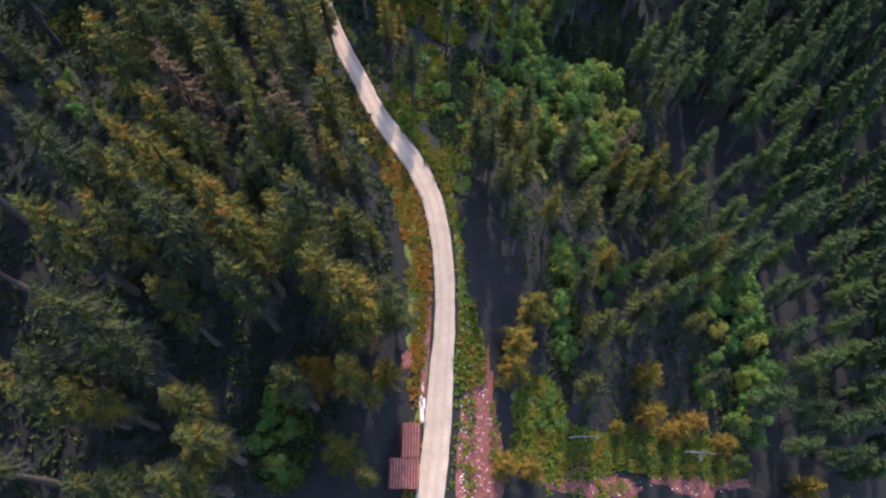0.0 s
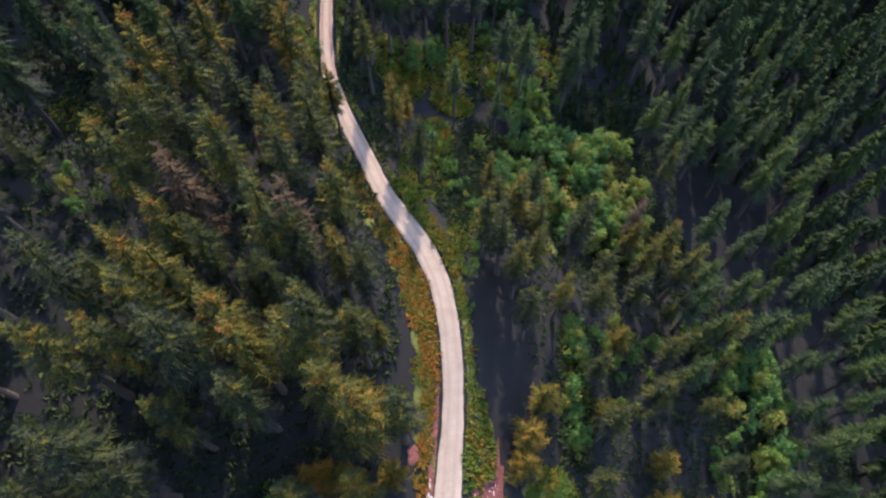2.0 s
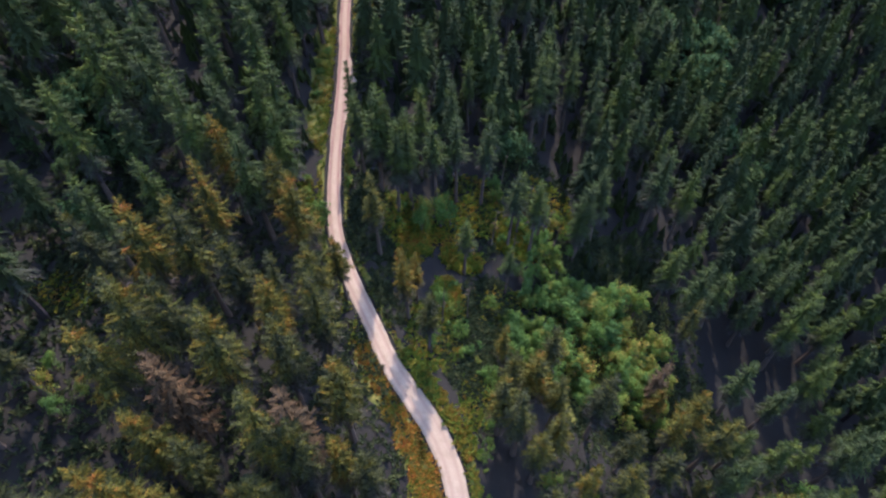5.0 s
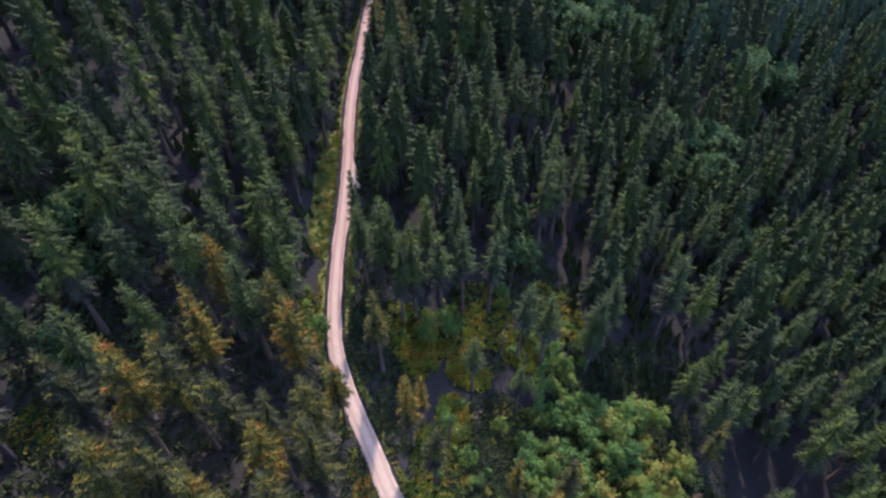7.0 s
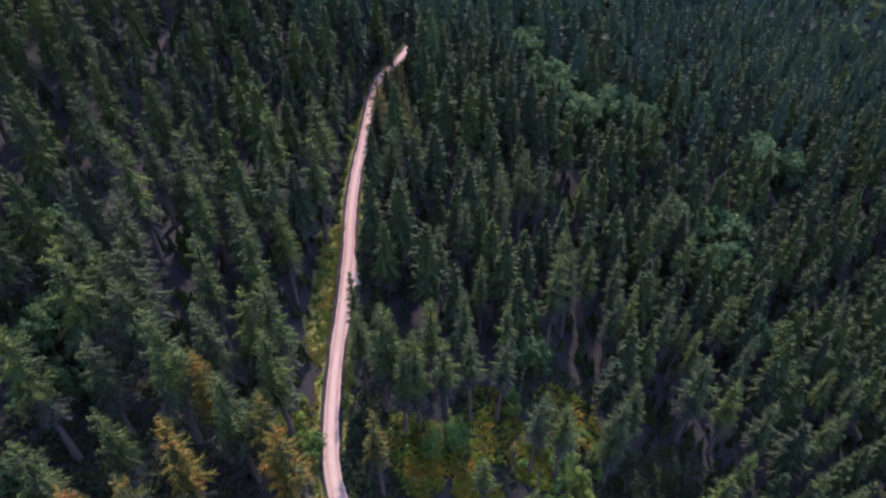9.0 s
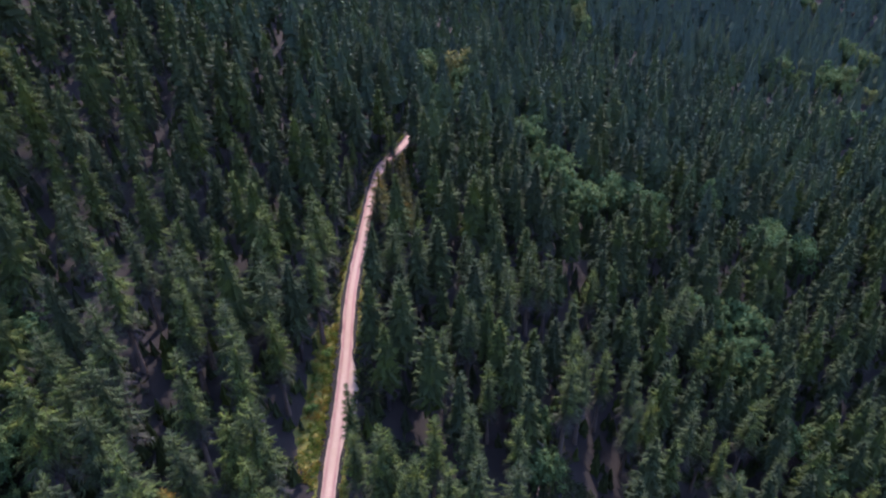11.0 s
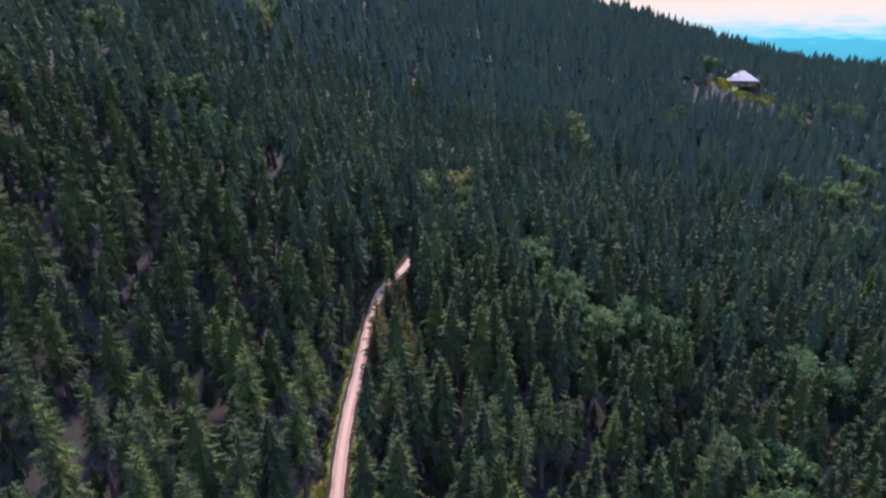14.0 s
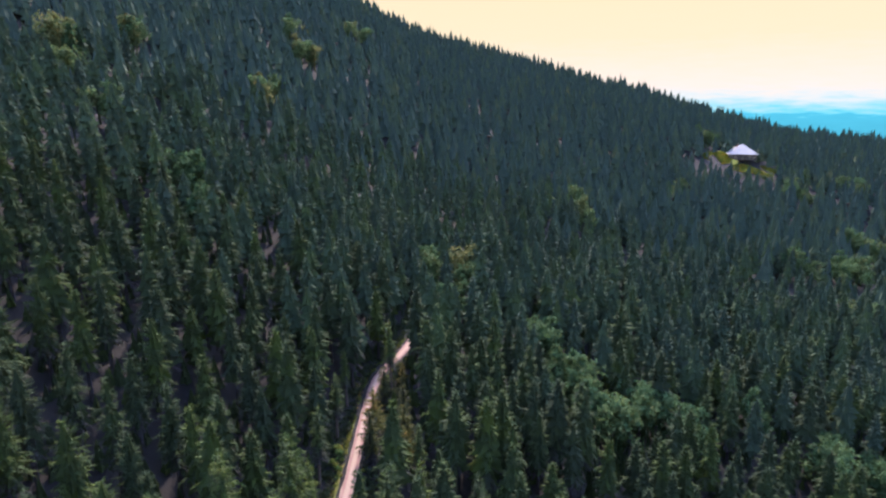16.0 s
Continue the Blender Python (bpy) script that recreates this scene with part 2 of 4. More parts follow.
def land(x, y):
    """The ground's height."""
    x, y = np.asarray(x, float), np.asarray(y, float)
    d = x - road_x(y)
    off = np.maximum(np.abs(d) - 2.6, 0)
    off = np.sqrt(off * off + 1.0) - 1.0
    reach = np.interp(y, [300, 800], [220, 3000])
    off = reach * (1 - np.exp(-off / reach))
    z = eased(y, RISE_Y, RISE_Z, np.clip(np.abs(y) * 0.06, 5, 60))
    z = z - np.where(d > 0, np.interp(y, RIGHT_Y, RIGHT_K), -np.interp(y, LEFT_Y, LEFT_K)) * off
    z = z + 7.0 * np.exp(-((x - 212) / 36) ** 2 - ((y - 524) / 30) ** 2)   # the lodge's terrace
    z = z + np.interp(x, [40, 200, 330, 400, 480, 560, 700], [0, -5, -13, -16, -8, 5, 15]) * np.interp(y, [560, 760], [0, 1])   # the far ridge's saddle and shoulder
    far = np.clip(off / 10, 0, 1)
    return z + far * (0.7 * np.sin(x * 0.19 + 1.3 * np.sin(y * 0.11)) + 1.1 * np.sin(y * 0.083 + 0.7 * np.sin(x * 0.07)))


# ---- mesh helpers ----
def mesh_of(name, verts, tris, material, attr=None, smooth=False):
    """A mesh from arrays of places and triangles."""
    v, t = np.asarray(verts, np.float32).reshape(-1, 3), np.asarray(tris, np.int32).reshape(-1, 3)
    me = bpy.data.meshes.new(name)
    me.vertices.add(len(v)), me.loops.add(t.size), me.polygons.add(len(t))
    me.vertices.foreach_set("co", v.ravel())
    me.loops.foreach_set("vertex_index", t.ravel())
    me.polygons.foreach_set("loop_start", np.arange(0, t.size, 3, dtype=np.int32))
    me.polygons.foreach_set("use_smooth", np.full(len(t), smooth))
    for key, values in (attr or {}).items():
        a = me.attributes.new(key, "FLOAT", "POINT")
        a.data.foreach_set("value", np.asarray(values, np.float32))
    me.update(calc_edges=True)
    me.materials.append(material)
    return me


def part(name, bm, material, parent, label=""):
    me = bpy.data.meshes.new(name)
    bm.to_mesh(me), bm.free()
    me.materials.append(material)
    ob = new(name, me)
    ob.parent = parent
    return tagged(ob, label)


def grid_tris(nu, nv):
    i = np.arange((nu - 1) * (nv - 1))
    a = (i // (nv - 1)) * nv + i % (nv - 1)
    return np.concatenate([np.stack([a, a + nv, a + nv + 1], 1), np.stack([a, a + nv + 1, a + 1], 1)])


# ---- ground ----
def spread(near, step, far, growth):
    out, s = list(np.arange(0, near, step)), step
    p = near
    while p < far:
        out.append(p)
        s *= growth
        p += s
    return np.array(out + [far])


gx = spread(110, 1.2, 4800, 1.12)
gx = np.concatenate([-gx[:0:-1], gx])
gy = np.concatenate([-spread(20, 1.5, 4800, 1.3)[:0:-1], spread(240, 1.2, 4900, 1.09)])
X, Y = np.meshgrid(gx, gy, indexing="ij")
Z = land(X, Y)
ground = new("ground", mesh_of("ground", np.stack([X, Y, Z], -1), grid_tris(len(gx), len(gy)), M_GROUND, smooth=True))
tagged(ground, "mossy forest floor on a mountain slope, darkened to read as shade", "ground", kind="structure")

# ---- road ----
ry = np.arange(-40, 201, 0.8)
rx = road_x(ry)
tx, ty = np.gradient(rx), np.gradient(ry)
tl = np.hypot(tx, ty)
nx, ny = ty / tl, -tx / tl
across = np.linspace(-1, 1, 15)
rng = np.random.RandomState(4)
half = np.interp(ry, [-40, 10, 20, 30, 40, 50, 60, 80, 240], [1.9, 1.9, 1.7, 1.45, 1.4, 1.55, 1.32, 1.10, 0.98])
ragl, ragr = (np.convolve(rng.normal(0, 0.08, len(ry)), np.ones(3) / 3, "same") for _ in range(2))
layby = 1.7 * np.exp(-((ry - 109) / 6.5) ** 4)
RX, RY, RZ, RUT = [], [], [], []
for k, a in enumerate(across):
    wide = np.where(a < 0, half + ragl, half + ragr + layby) * a
    px, py = rx + nx * wide, ry + ny * wide
    rut = np.exp(-((np.abs(wide) - 0.64) / 0.22) ** 2) * np.interp(ry, [40, 90], [0.4, 1.0]) + np.interp(ry, [60, 110, 160], [0.0, 0.35, 0.5])
    RX.append(px), RY.append(py), RUT.append(rut)
    RZ.append(np.maximum(land(px, py), land(rx, ry)) + 0.10 * (1 - abs(a) ** 3) - 0.05 * rut + (-0.05 if abs(a) == 1 else 0.03))
road = new("road", mesh_of("road", np.stack([RX, RY, RZ], -1), grid_tris(len(across), len(ry))[:, ::-1], M_ROAD, {"rut": np.array(RUT).ravel()}, True))
tagged(road, "pale gravel forest track with two worn wheel ruts", "road", kind="structure")

# ---- bare soil and stones beside the track ----
def soil_patch(x, y, wide, long, material, label, seed):
    """A ragged sheet of bare soil that follows the slope."""
    r = np.random.RandomState(seed)
    n, rings = 40, 8
    edge = 1 + 0.25 * np.convolve(np.tile(r.normal(0, 1, n), 3), np.ones(3) / 3, "same")[n:2 * n]
    a = np.linspace(0, 2 * np.pi, n, endpoint=False)
    P = [(x, y)]
    for k in range(1, rings + 1):
        P += list(zip(x + wide * edge * np.cos(a) * k / rings, y + long * edge * np.sin(a) * k / rings))
    P = np.array(P)
    lift = np.r_[0.10, np.repeat(0.10 * (1 - (np.arange(1, rings + 1) / rings) ** 4), n)] + r.normal(0, 0.02, len(P))
    lift[-n:] = -0.12
    T = [(0, 1 + j, 1 + (j + 1) % n) for j in range(n)]
    for k in range(rings - 1):
        for j in range(n):
            p, q = 1 + k * n + j, 1 + k * n + (j + 1) % n
            T += [(p, p + n, q + n), (p, q + n, q)]
    ob = new("ground_patch", mesh_of("ground_patch", np.c_[P, land(P[:, 0], P[:, 1]) + lift], T, material, smooth=True))
    return tagged(ob, label, "ground", kind="structure")


for _k, (_x, _y, _w, _l) in enumerate(((14, 17.5, 4.3, 4.6), (24.5, 13.2, 6, 2.4), (36, 13.5, 8, 3.0), (47, 13, 7, 3.5), (-2, 71, 2.4, 4.4), (10, 87, 4.5, 4), (-9, 84, 3, 4.5), (-1, 84.5, 2.5, 3.5), (18.4, 34, 1.3, 10), (4.2, 23, 1.8, 4.5), (26, 70, 9, 10), (17, 64, 5, 8), (57, 33, 4, 8))):
    soil_patch(_x, _y, _w, _l, M_TURF, "yellow-green turf in a sunlit opening", 20 + _k)


def verge(y0, y1, near, far, seed, material=None, label="yellow-green turf bank along the track"):
    """A strip of turf along the track, from near to far metres off its middle (left: minus), with ragged edges."""
    r = np.random.RandomState(seed)
    y = np.arange(y0, y1, 0.7)
    x = road_x(y)
    sl = np.gradient(x, y)
    n = np.hypot(1, sl)
    ends = np.clip(np.minimum(y - y0, y1 - y) / 4, 0.05, 1)
    wob = np.convolve(r.normal(0, 0.9, len(y)), np.ones(5) / 5, "same")
    rows = []
    for q in np.linspace(0, 1, 7):
        d = near + ((far - near) * ends + wob * np.sign(far)) * q
        px, py = x + d / n, y - d * sl / n
        rows.append(np.stack([px, py, land(px, py) + (0.07 if 0 < q < 1 else -0.1) + r.normal(0, 0.02, len(y))], -1))
    t = grid_tris(7, len(y))
    ob = new("ground_patch", mesh_of("ground_patch", np.array(rows), t[:, ::-1] if far > 0 else t, material or M_TURF, smooth=True))
    return tagged(ob, label, "ground", kind="structure")


for _k, _v in enumerate(((20, 64, -1.75, -5.2), (20, 62, 1.7, 3.0), (62, 105, 1.5, 2.6), (66, 96, -1.5, -2.8), (94, 126, -1.6, -6.0), (118, 150, 1.5, 2.8), (124, 165, -1.5, -2.3), (-5, 20, -2.1, -3.2))):
    verge(*_v, 60 + _k)
verge(14, 33, -1.7, -2.9, 90, M_REDSOIL, "strip of bare red soil along the edge of the track")
soil_patch(196, 514, 11, 9, M_MEADOW, "yellow meadow beside the lodge", 5)
soil_patch(4.9, 12, 3.1, 15, M_REDSOIL, "bare red-brown soil with dead needles beside the track", 1)
soil_patch(22, 8.4, 10, 2.2, M_REDSOIL, "bare red-brown soil on the lower slope", 2)
soil_patch(43, 10.5, 11, 3.4, M_REDSOIL, "bare red-brown soil on the lower slope", 3)
soil_patch(-2.75, 17.2, 0.45, 2.6, M_STONE, "pale stony shoulder above the sheds", 6)
soil_patch(-4.6, 22.6, 1.0, 1.3, M_REDSOIL, "small patch of bare red soil on the bank", 4)

# ---- spruces ----
def spruce_crown(seed, height, reach, levels, per, fingers, start=0.2, sparse=1.0, full=2.3, droop=0.8):
    """Whorls of drooping fronds, each a spine with splayed twigs, round a thin ragged core. Returns places, with the share of bare wood as a fourth column, and triangles."""
    r = random.Random(seed)
    vs, ts, dead = [], [], []

    def tri(a, b, c, wood=(0, 0, 0)):
        n = len(vs)
        vs.extend((a, b, c))
        dead.extend(wood)
        ts.append((n, n + 1, n + 2))

    lean = [(r.uniform(0, 6.28), r.uniform(0.0, 0.16)) for _ in range(2)]
    for lv in range(levels):
        s = min(max((lv + r.uniform(-0.4, 0.4)) / (levels - 1), 0.0), 1.0)
        z = height * (start + (0.985 - start) * s ** 0.85)
        s = min(max((z / height - start) / (0.985 - start), 0.0), 1.0)
        n = max(4, round(per * (1.05 - 0.4 * s)))
        turn0 = r.uniform(0, 6.28)
        for b in range(n):
            if r.random() > sparse:
                continue
            t = turn0 + 6.283 * (b + r.uniform(-0.35, 0.35)) / n
            uneven = 1 + sum(k * math.cos((m + 1) * t - p) for m, (p, k) in enumerate(lean))
            long = (reach * (1 - s ** full) ** 0.85 * (0.62 + 0.38 * min(1, 3 * s)) * uneven + 0.35) * r.uniform(0.6, 1.22)
            lift = -droop + (droop + 0.38) * s ** 1.6 + r.uniform(-0.16, 0.16)
            ct, st = math.cos(t), math.sin(t)
            side = Vector((-st, ct, 0))
            pts = []
            for k in range(4):
                q = k / 3
                pts.append(Vector((ct * long * q, st * long * q, z + long * (lift * q - 0.16 * math.sin(q * 3.1) + 0.12 * q * q))))
            w = (0.075 * long + 0.07) if fingers > 3 else (0.11 * long + 0.09)
            old = max(0.0, 1 - s / 0.3)   # lower boughs have lost their needles; their paler tone lifts the crown's shade
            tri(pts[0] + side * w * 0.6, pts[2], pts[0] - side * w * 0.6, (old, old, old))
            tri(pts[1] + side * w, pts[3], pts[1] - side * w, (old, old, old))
            for f in range(fingers):
                q = 0.24 + 0.72 * (f + r.uniform(0, 0.6)) / fingers
                k = min(int(q * 3), 2)
                base = pts[k].lerp(pts[k + 1], q * 3 - k)
                ahead = (pts[k + 1] - pts[k]).normalized()
                for sg in (-1, 1):
                    fl = long * (0.46 - 0.28 * q) * r.uniform(0.7, 1.35) + 0.18
                    tip = base + side * sg * fl * 0.72 + ahead * fl * r.uniform(0.5, 0.9) + Vector((0, 0, -fl * r.uniform(-0.05, 0.45)))
                    wd = (0.10 * fl + 0.03) if fingers > 3 else (0.20 * fl + 0.05)
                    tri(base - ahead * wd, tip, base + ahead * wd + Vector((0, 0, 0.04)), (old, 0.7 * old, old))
            if fingers > 3:
                for q in (0.45, 0.75):
                    base = pts[0].lerp(pts[3], q) + Vector((0, 0, -0.05))
                    drop = long * 0.16 * r.uniform(0.7, 1.4) + 0.15
                    tri(base - side * 0.12 * long, base + Vector((ct * 0.1, st * 0.1, -drop)), base + side * 0.12 * long, (old, old, old))
    # the dense heart of old twigs, paler low down to lift the shade inside
    m, rings = 8, 6
    first = len(vs)
    for k in range(rings):
        q = k / (rings - 1)
        for j in range(m):
            a = 6.283 * (j + 0.5 * (k % 2)) / m
            rad = (reach * 0.46 * (1 - q ** 1.4) + 0.02) * r.uniform(0.5, 1.3) * sparse ** 3
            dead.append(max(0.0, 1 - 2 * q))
            vs.append(Vector((math.cos(a) * rad, math.sin(a) * rad, height * (start * 0.9 + (0.93 - start * 0.9) * q) + (r.uniform(-0.5, 0.5) if k < rings - 1 else 0))))
    for k in range(rings - 1):
        for j in range(m):
            a, b = first + k * m + j, first + k * m + (j + 1) % m
            ts.extend(((a, b, a + m), (b, b + m, a + m)))
    return np.array([(*v, d) for v, d in zip(vs, dead)], np.float32), np.array(ts, np.int32)


def trunk_shape(height, foot, sides=7, rings=5, bend=0.0, seed=0):
    r = random.Random(seed)
    vs, ts = [], []
    for k in range(rings):
        q = k / (rings - 1)
        rad = foot * (1 - q) ** 0.9 * (1.35 if k == 0 else 1) + 0.015
        ox, oy = bend * q * q, bend * 0.5 * math.sin(q * 4)
        for j in range(sides):
            a = 6.283 * j / sides
            rr = rad * r.uniform(0.9, 1.1)
            vs.append((ox + rr * math.cos(a), oy + rr * math.sin(a), (-0.5 if k == 0 else height * 0.97 * q)))
    for k in range(rings - 1):
        for j in range(sides):
            a, b = k * sides + j, k * sides + (j + 1) % sides
            ts.extend(((a, b, a + sides), (b, b + sides, a + sides)))
    return np.array(vs, np.float32), np.array(ts, np.int32)


def spruce_kind(seed, height, reach, look_="green"):
    """One spruce: an empty at its foot that holds trunk and crown."""
    root = new("spruce")
    if look_ == "slim":
        v, t = spruce_crown(seed, height, reach, 24, 8, 5, 0.10, 1.0, 1.1)
    elif look_ == "dry":
        v, t = spruce_crown(seed, height, reach, 16, 9, 3, 0.25, 0.72, 1.9)
    elif look_ == "bare":
        v, t = spruce_crown(seed, height, reach, 10, 8, 5, 0.52, 0.95, 2.2)
    else:
        v, t = spruce_crown(seed, height, reach, 17 if height > 13 else 13, 8, 6, 0.40 if height > 13 else 0.1, 0.88, 1.75 if height < 13 else 1.7 + 0.12 * (seed % 4), 1.0 if look_ == "deep" else 0.8)
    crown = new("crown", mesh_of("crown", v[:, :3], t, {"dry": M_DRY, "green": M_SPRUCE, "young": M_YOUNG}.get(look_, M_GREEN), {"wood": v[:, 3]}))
    v, t = trunk_shape(height, 0.017 * height, 7, 5, 0.0, seed)
    trunk = new("trunk", mesh_of("trunk", v, t, M_BARK))
    crown.parent = trunk.parent = root
    label = {"green": "tall dark olive-green spruce with drooping boughs on the slope", "deep": "deep green spruce with drooping boughs on the slope", "dry": "dry brown spruce with thin bare twigs", "young": "young spruce with yellow and orange tips on the slope",
             "slim": "slender dark spruce at the edge of the track",
             "bare": "slender spruce with a bare lower trunk by the clearing"}[look_]
    return tagged(root, label, "tree", "spruces of the forest")


KINDS = [(h, spruce_kind(11 + k, h, r)) for k, (h, r) in enumerate(((22, 2.3), (21, 2.6), (23, 2.2), (20, 2.3), (22, 2.5), (12, 2.2)))]
GREEN_KINDS = [(h, spruce_kind(21 + k, h, r, "deep")) for k, (h, r) in enumerate(((21, 2.4), (20, 2.6), (22, 2.3), (19, 2.4)))]
BARE_KINDS = [(h, spruce_kind(30 + k, h, r, "bare")) for k, (h, r) in enumerate(((20, 2.4), (18, 2.1)))]
YOUNG_KINDS = [(h, spruce_kind(44 + k, h, r, "young")) for k, (h, r) in enumerate(((11, 2.5), (12, 2.7)))]
DRY_KINDS = [(21, spruce_kind(40, 21, 3.0, "dry"))]


def stand_arrays(kinds, places, tints):
    """Many trees of a few shapes joined: kinds are (verts, tris), places rows of x, y, z, size, turn, kind."""
    V, T, A, W, n = [], [], [], [], 0
    for (x, y, z, size, turn, kind), tint in zip(places, tints):
        v, t = kinds[int(kind)]
        c, s = math.cos(turn) * size, math.sin(turn) * size
        w = np.empty((len(v), 3), np.float32)
        w[:, 0], w[:, 1], w[:, 2] = v[:, 0] * c - v[:, 1] * s + x, v[:, 0] * s + v[:, 1] * c + y, v[:, 2] * size + z
        V.append(w), T.append(t + n), A.append(np.full(len(v), tint, np.float32)), W.append(v[:, 3] if v.shape[1] > 3 else np.zeros(len(v), np.float32))
        n += len(v)
    return np.concatenate(V), np.concatenate(T), {"tint": np.concatenate(A), "wood": np.concatenate(W)}


def joined(*shapes):
    """Shapes as one; a crown's fourth column is kept, and a trunk counts as wood."""
    V, T, n = [], [], 0
    width = max(v.shape[1] for v, _ in shapes)
    for v, t in shapes:
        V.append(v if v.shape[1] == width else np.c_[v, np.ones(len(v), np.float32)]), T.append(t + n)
        n += len(v)
    return np.concatenate(V), np.concatenate(T)


SLIM_KINDS = [(15, spruce_kind(50, 15, 1.7, "slim"))]


def far_shape(seed, tiers=5):
    """A spruce on the far slope, or a sapling: a few ragged skirts of boughs."""
    r = random.Random(seed)
    vs, ts = [], []
    for k in range(tiers):
        foot = 16 * (0.05 + 0.85 / tiers * k)
        top = min(16, foot + 16 * 1.8 / tiers)
        rad = 3.5 * (1 - (k / tiers) ** 1.3)
        n = len(vs)
        vs.append((0, 0, top))
        for j in range(9):
            a = 6.283 * j / 9 + k
            q = rad * (r.uniform(0.9, 1.25) if j % 2 else r.uniform(0.45, 0.75))
            vs.append((q * math.cos(a), q * math.sin(a), foot + r.uniform(-0.7, 0.7)))
        ts.extend((n, n + 1 + j, n + 1 + (j + 1) % 9) for j in range(9))
    return np.array(vs, np.float32), np.array(ts, np.int32)


FAR = [far_shape(k) for k in range(5)]
SAPLING = [far_shape(20 + k, 3) for k in range(5)]


def tiered_shape(seed):
    """A spruce seen from afar: overlapping ragged skirts of boughs."""
    r = random.Random(seed)
    vs, ts = [], []
    wide, full = r.uniform(3.2, 4.0), r.uniform(1.5, 2.1)
    for k in range(9):
        q = k / 9
        foot = 16.5 * (0.06 + 0.90 * q)
        top = min(16.5, foot + 16.5 * r.uniform(0.17, 0.24))
        rad = wide * (1 - q ** full) ** 0.9 + 0.25
        ox, oy, n, m = r.uniform(-0.25, 0.25), r.uniform(-0.25, 0.25), len(vs), 11
        vs.append((ox, oy, top))
        for j in range(m):
            a = 6.283 * (j + r.uniform(-0.25, 0.25)) / m + k
            u = rad * (r.uniform(0.85, 1.25) if j % 2 else r.uniform(0.4, 0.7))
            vs.append((ox + u * math.cos(a), oy + u * math.sin(a), foot + r.uniform(-0.6, 0.5)))
        ts.extend((n, n + 1 + j, n + 1 + (j + 1) % m) for j in range(m))
    return np.array(vs, np.float32), np.array(ts, np.int32)


def skirted(seed, levels, fingers, per=8, core=0.62):
    """A spruce of the joined stands: fronds round an inner cone of skirts, on a bare lower trunk."""
    v, t = tiered_shape(seed + 30)
    v = v * np.array((core, core, 0.72), np.float32) + np.array((0, 0, 4.3), np.float32)
    return joined((np.c_[v, np.zeros(len(v), np.float32)], t), spruce_crown(seed, 16.5, 2.15 + 0.1 * (seed % 5), levels, per, fingers, 0.34, 0.9, 1.6 + 0.12 * (seed % 5), 1.0), trunk_shape(16, 0.25, 5, 3))


SLOPE = [skirted(80 + k, 11, 2, 7) for k in range(5)]
MID = [skirted(60 + k, 13, 3, 8, 0.54) for k in range(5)]
FINE = [skirted(70 + k, 14, 4, 9, 0.38) for k in range(5)]

# spruces that stand out, stand by stand: x, y, height
UPHILL_FRONT = [(-18.4, 39, 24.3), (-30.6, 48.3, 25.5), (-28.4, 50.8, 22.4), (-24.3, 47.3, 21.6), (-19, 48.9, 21.9), (-28.8, 38.7, 20.2), (-24.8, 37.7, 19.7), (-16.2, 39.2, 20), (-34.2, 30.9, 23.6), (-32, 32.4, 19.9), (-29.2, 34, 21.1), (-26.5, 33.2, 21.1), (-18.6, 35.4, 20.5), (-20.8, 35.1, 17), (-21.9, 29.5, 22.6), (-19.7, 28, 23.6), (-24.5, 27, 24), (-14.6, 28.4, 25.3), (-14.6, 31.3, 24.1), (-10.4, 32.4, 19.5), (-27.4, 29.6, 23.2), (-29.5, 26.7, 22.3), (-30, 16.7, 27.3), (-28.8, 16.1, 23.2), (-34.5, 14.5, 17.9), (-33.7, 11.7, 19.1), (-31.1, 11.8, 18.9), (-24.8, 12.1, 19.2), (-10, 16.3, 20.7), (-12.3, 25.3, 25), (-9.6, 23, 25.5), (-5.8, 24.2, 23.5), (-20.1, 23.9, 21.8)]
UPHILL_EDGE = [(-12, 19, 10), (-15.2, 18.4, 10), (-7.1, 19.5, 8), (-11, 21.5, 18.4), (-26, 21.1, 18.6), (-15.6, 15.5, 20), (-8.4, 16.1, 15), (-34.2, 25.6, 22), (-34.1, 18.9, 19.1), (-8.8, 7, 13.8), (-22.9, 8.9, 20.2), (-29.1, 4.6, 20.6), (-23.9, 5.4, 22.7), (-11.7, 10.1, 10.3), (-12.4, 39.7, 20.5), (-10, 39.3, 19.4), (-13.4, 46.7, 20.9)]
DOWNHILL_FRONT = [(12.3, 29.9, 9.4), (35.4, 56.3, 21.3), (37.5, 52.7, 21.4), (39, 47.3, 22.4), (28.5, 47.3, 17.8), (35.9, 47.3, 10.8), (33.1, 38.7, 19.5), (40.2, 39.8, 11.7), (32, 33.5, 19.8), (29.8, 31.6, 17.8), (25.9, 41.4, 8.8), (20.7, 34.5, 15.6), (21.5, 27.1, 18.6), (31.8, 23.9, 11.2), (10.1, 24.6, 10), (66.8, 43.3, 15.8), (73.3, 41.2, 20.7), (73.7, 50.2, 22.6), (64.5, 54.6, 24.7), (60.8, 76.3, 27.5), (38, 72.1, 20.6), (6.7, 48.1, 20.4), (11.3, 47.9, 17), (15.3, 43, 18.1), (30.7, 58.9, 13.9), (25, 92.7, 20), (37.1, 98.8, 21.9), (41, 77.5, 23.9), (64.7, 99.3, 18.3), (84.3, 93.6, 15.2)]
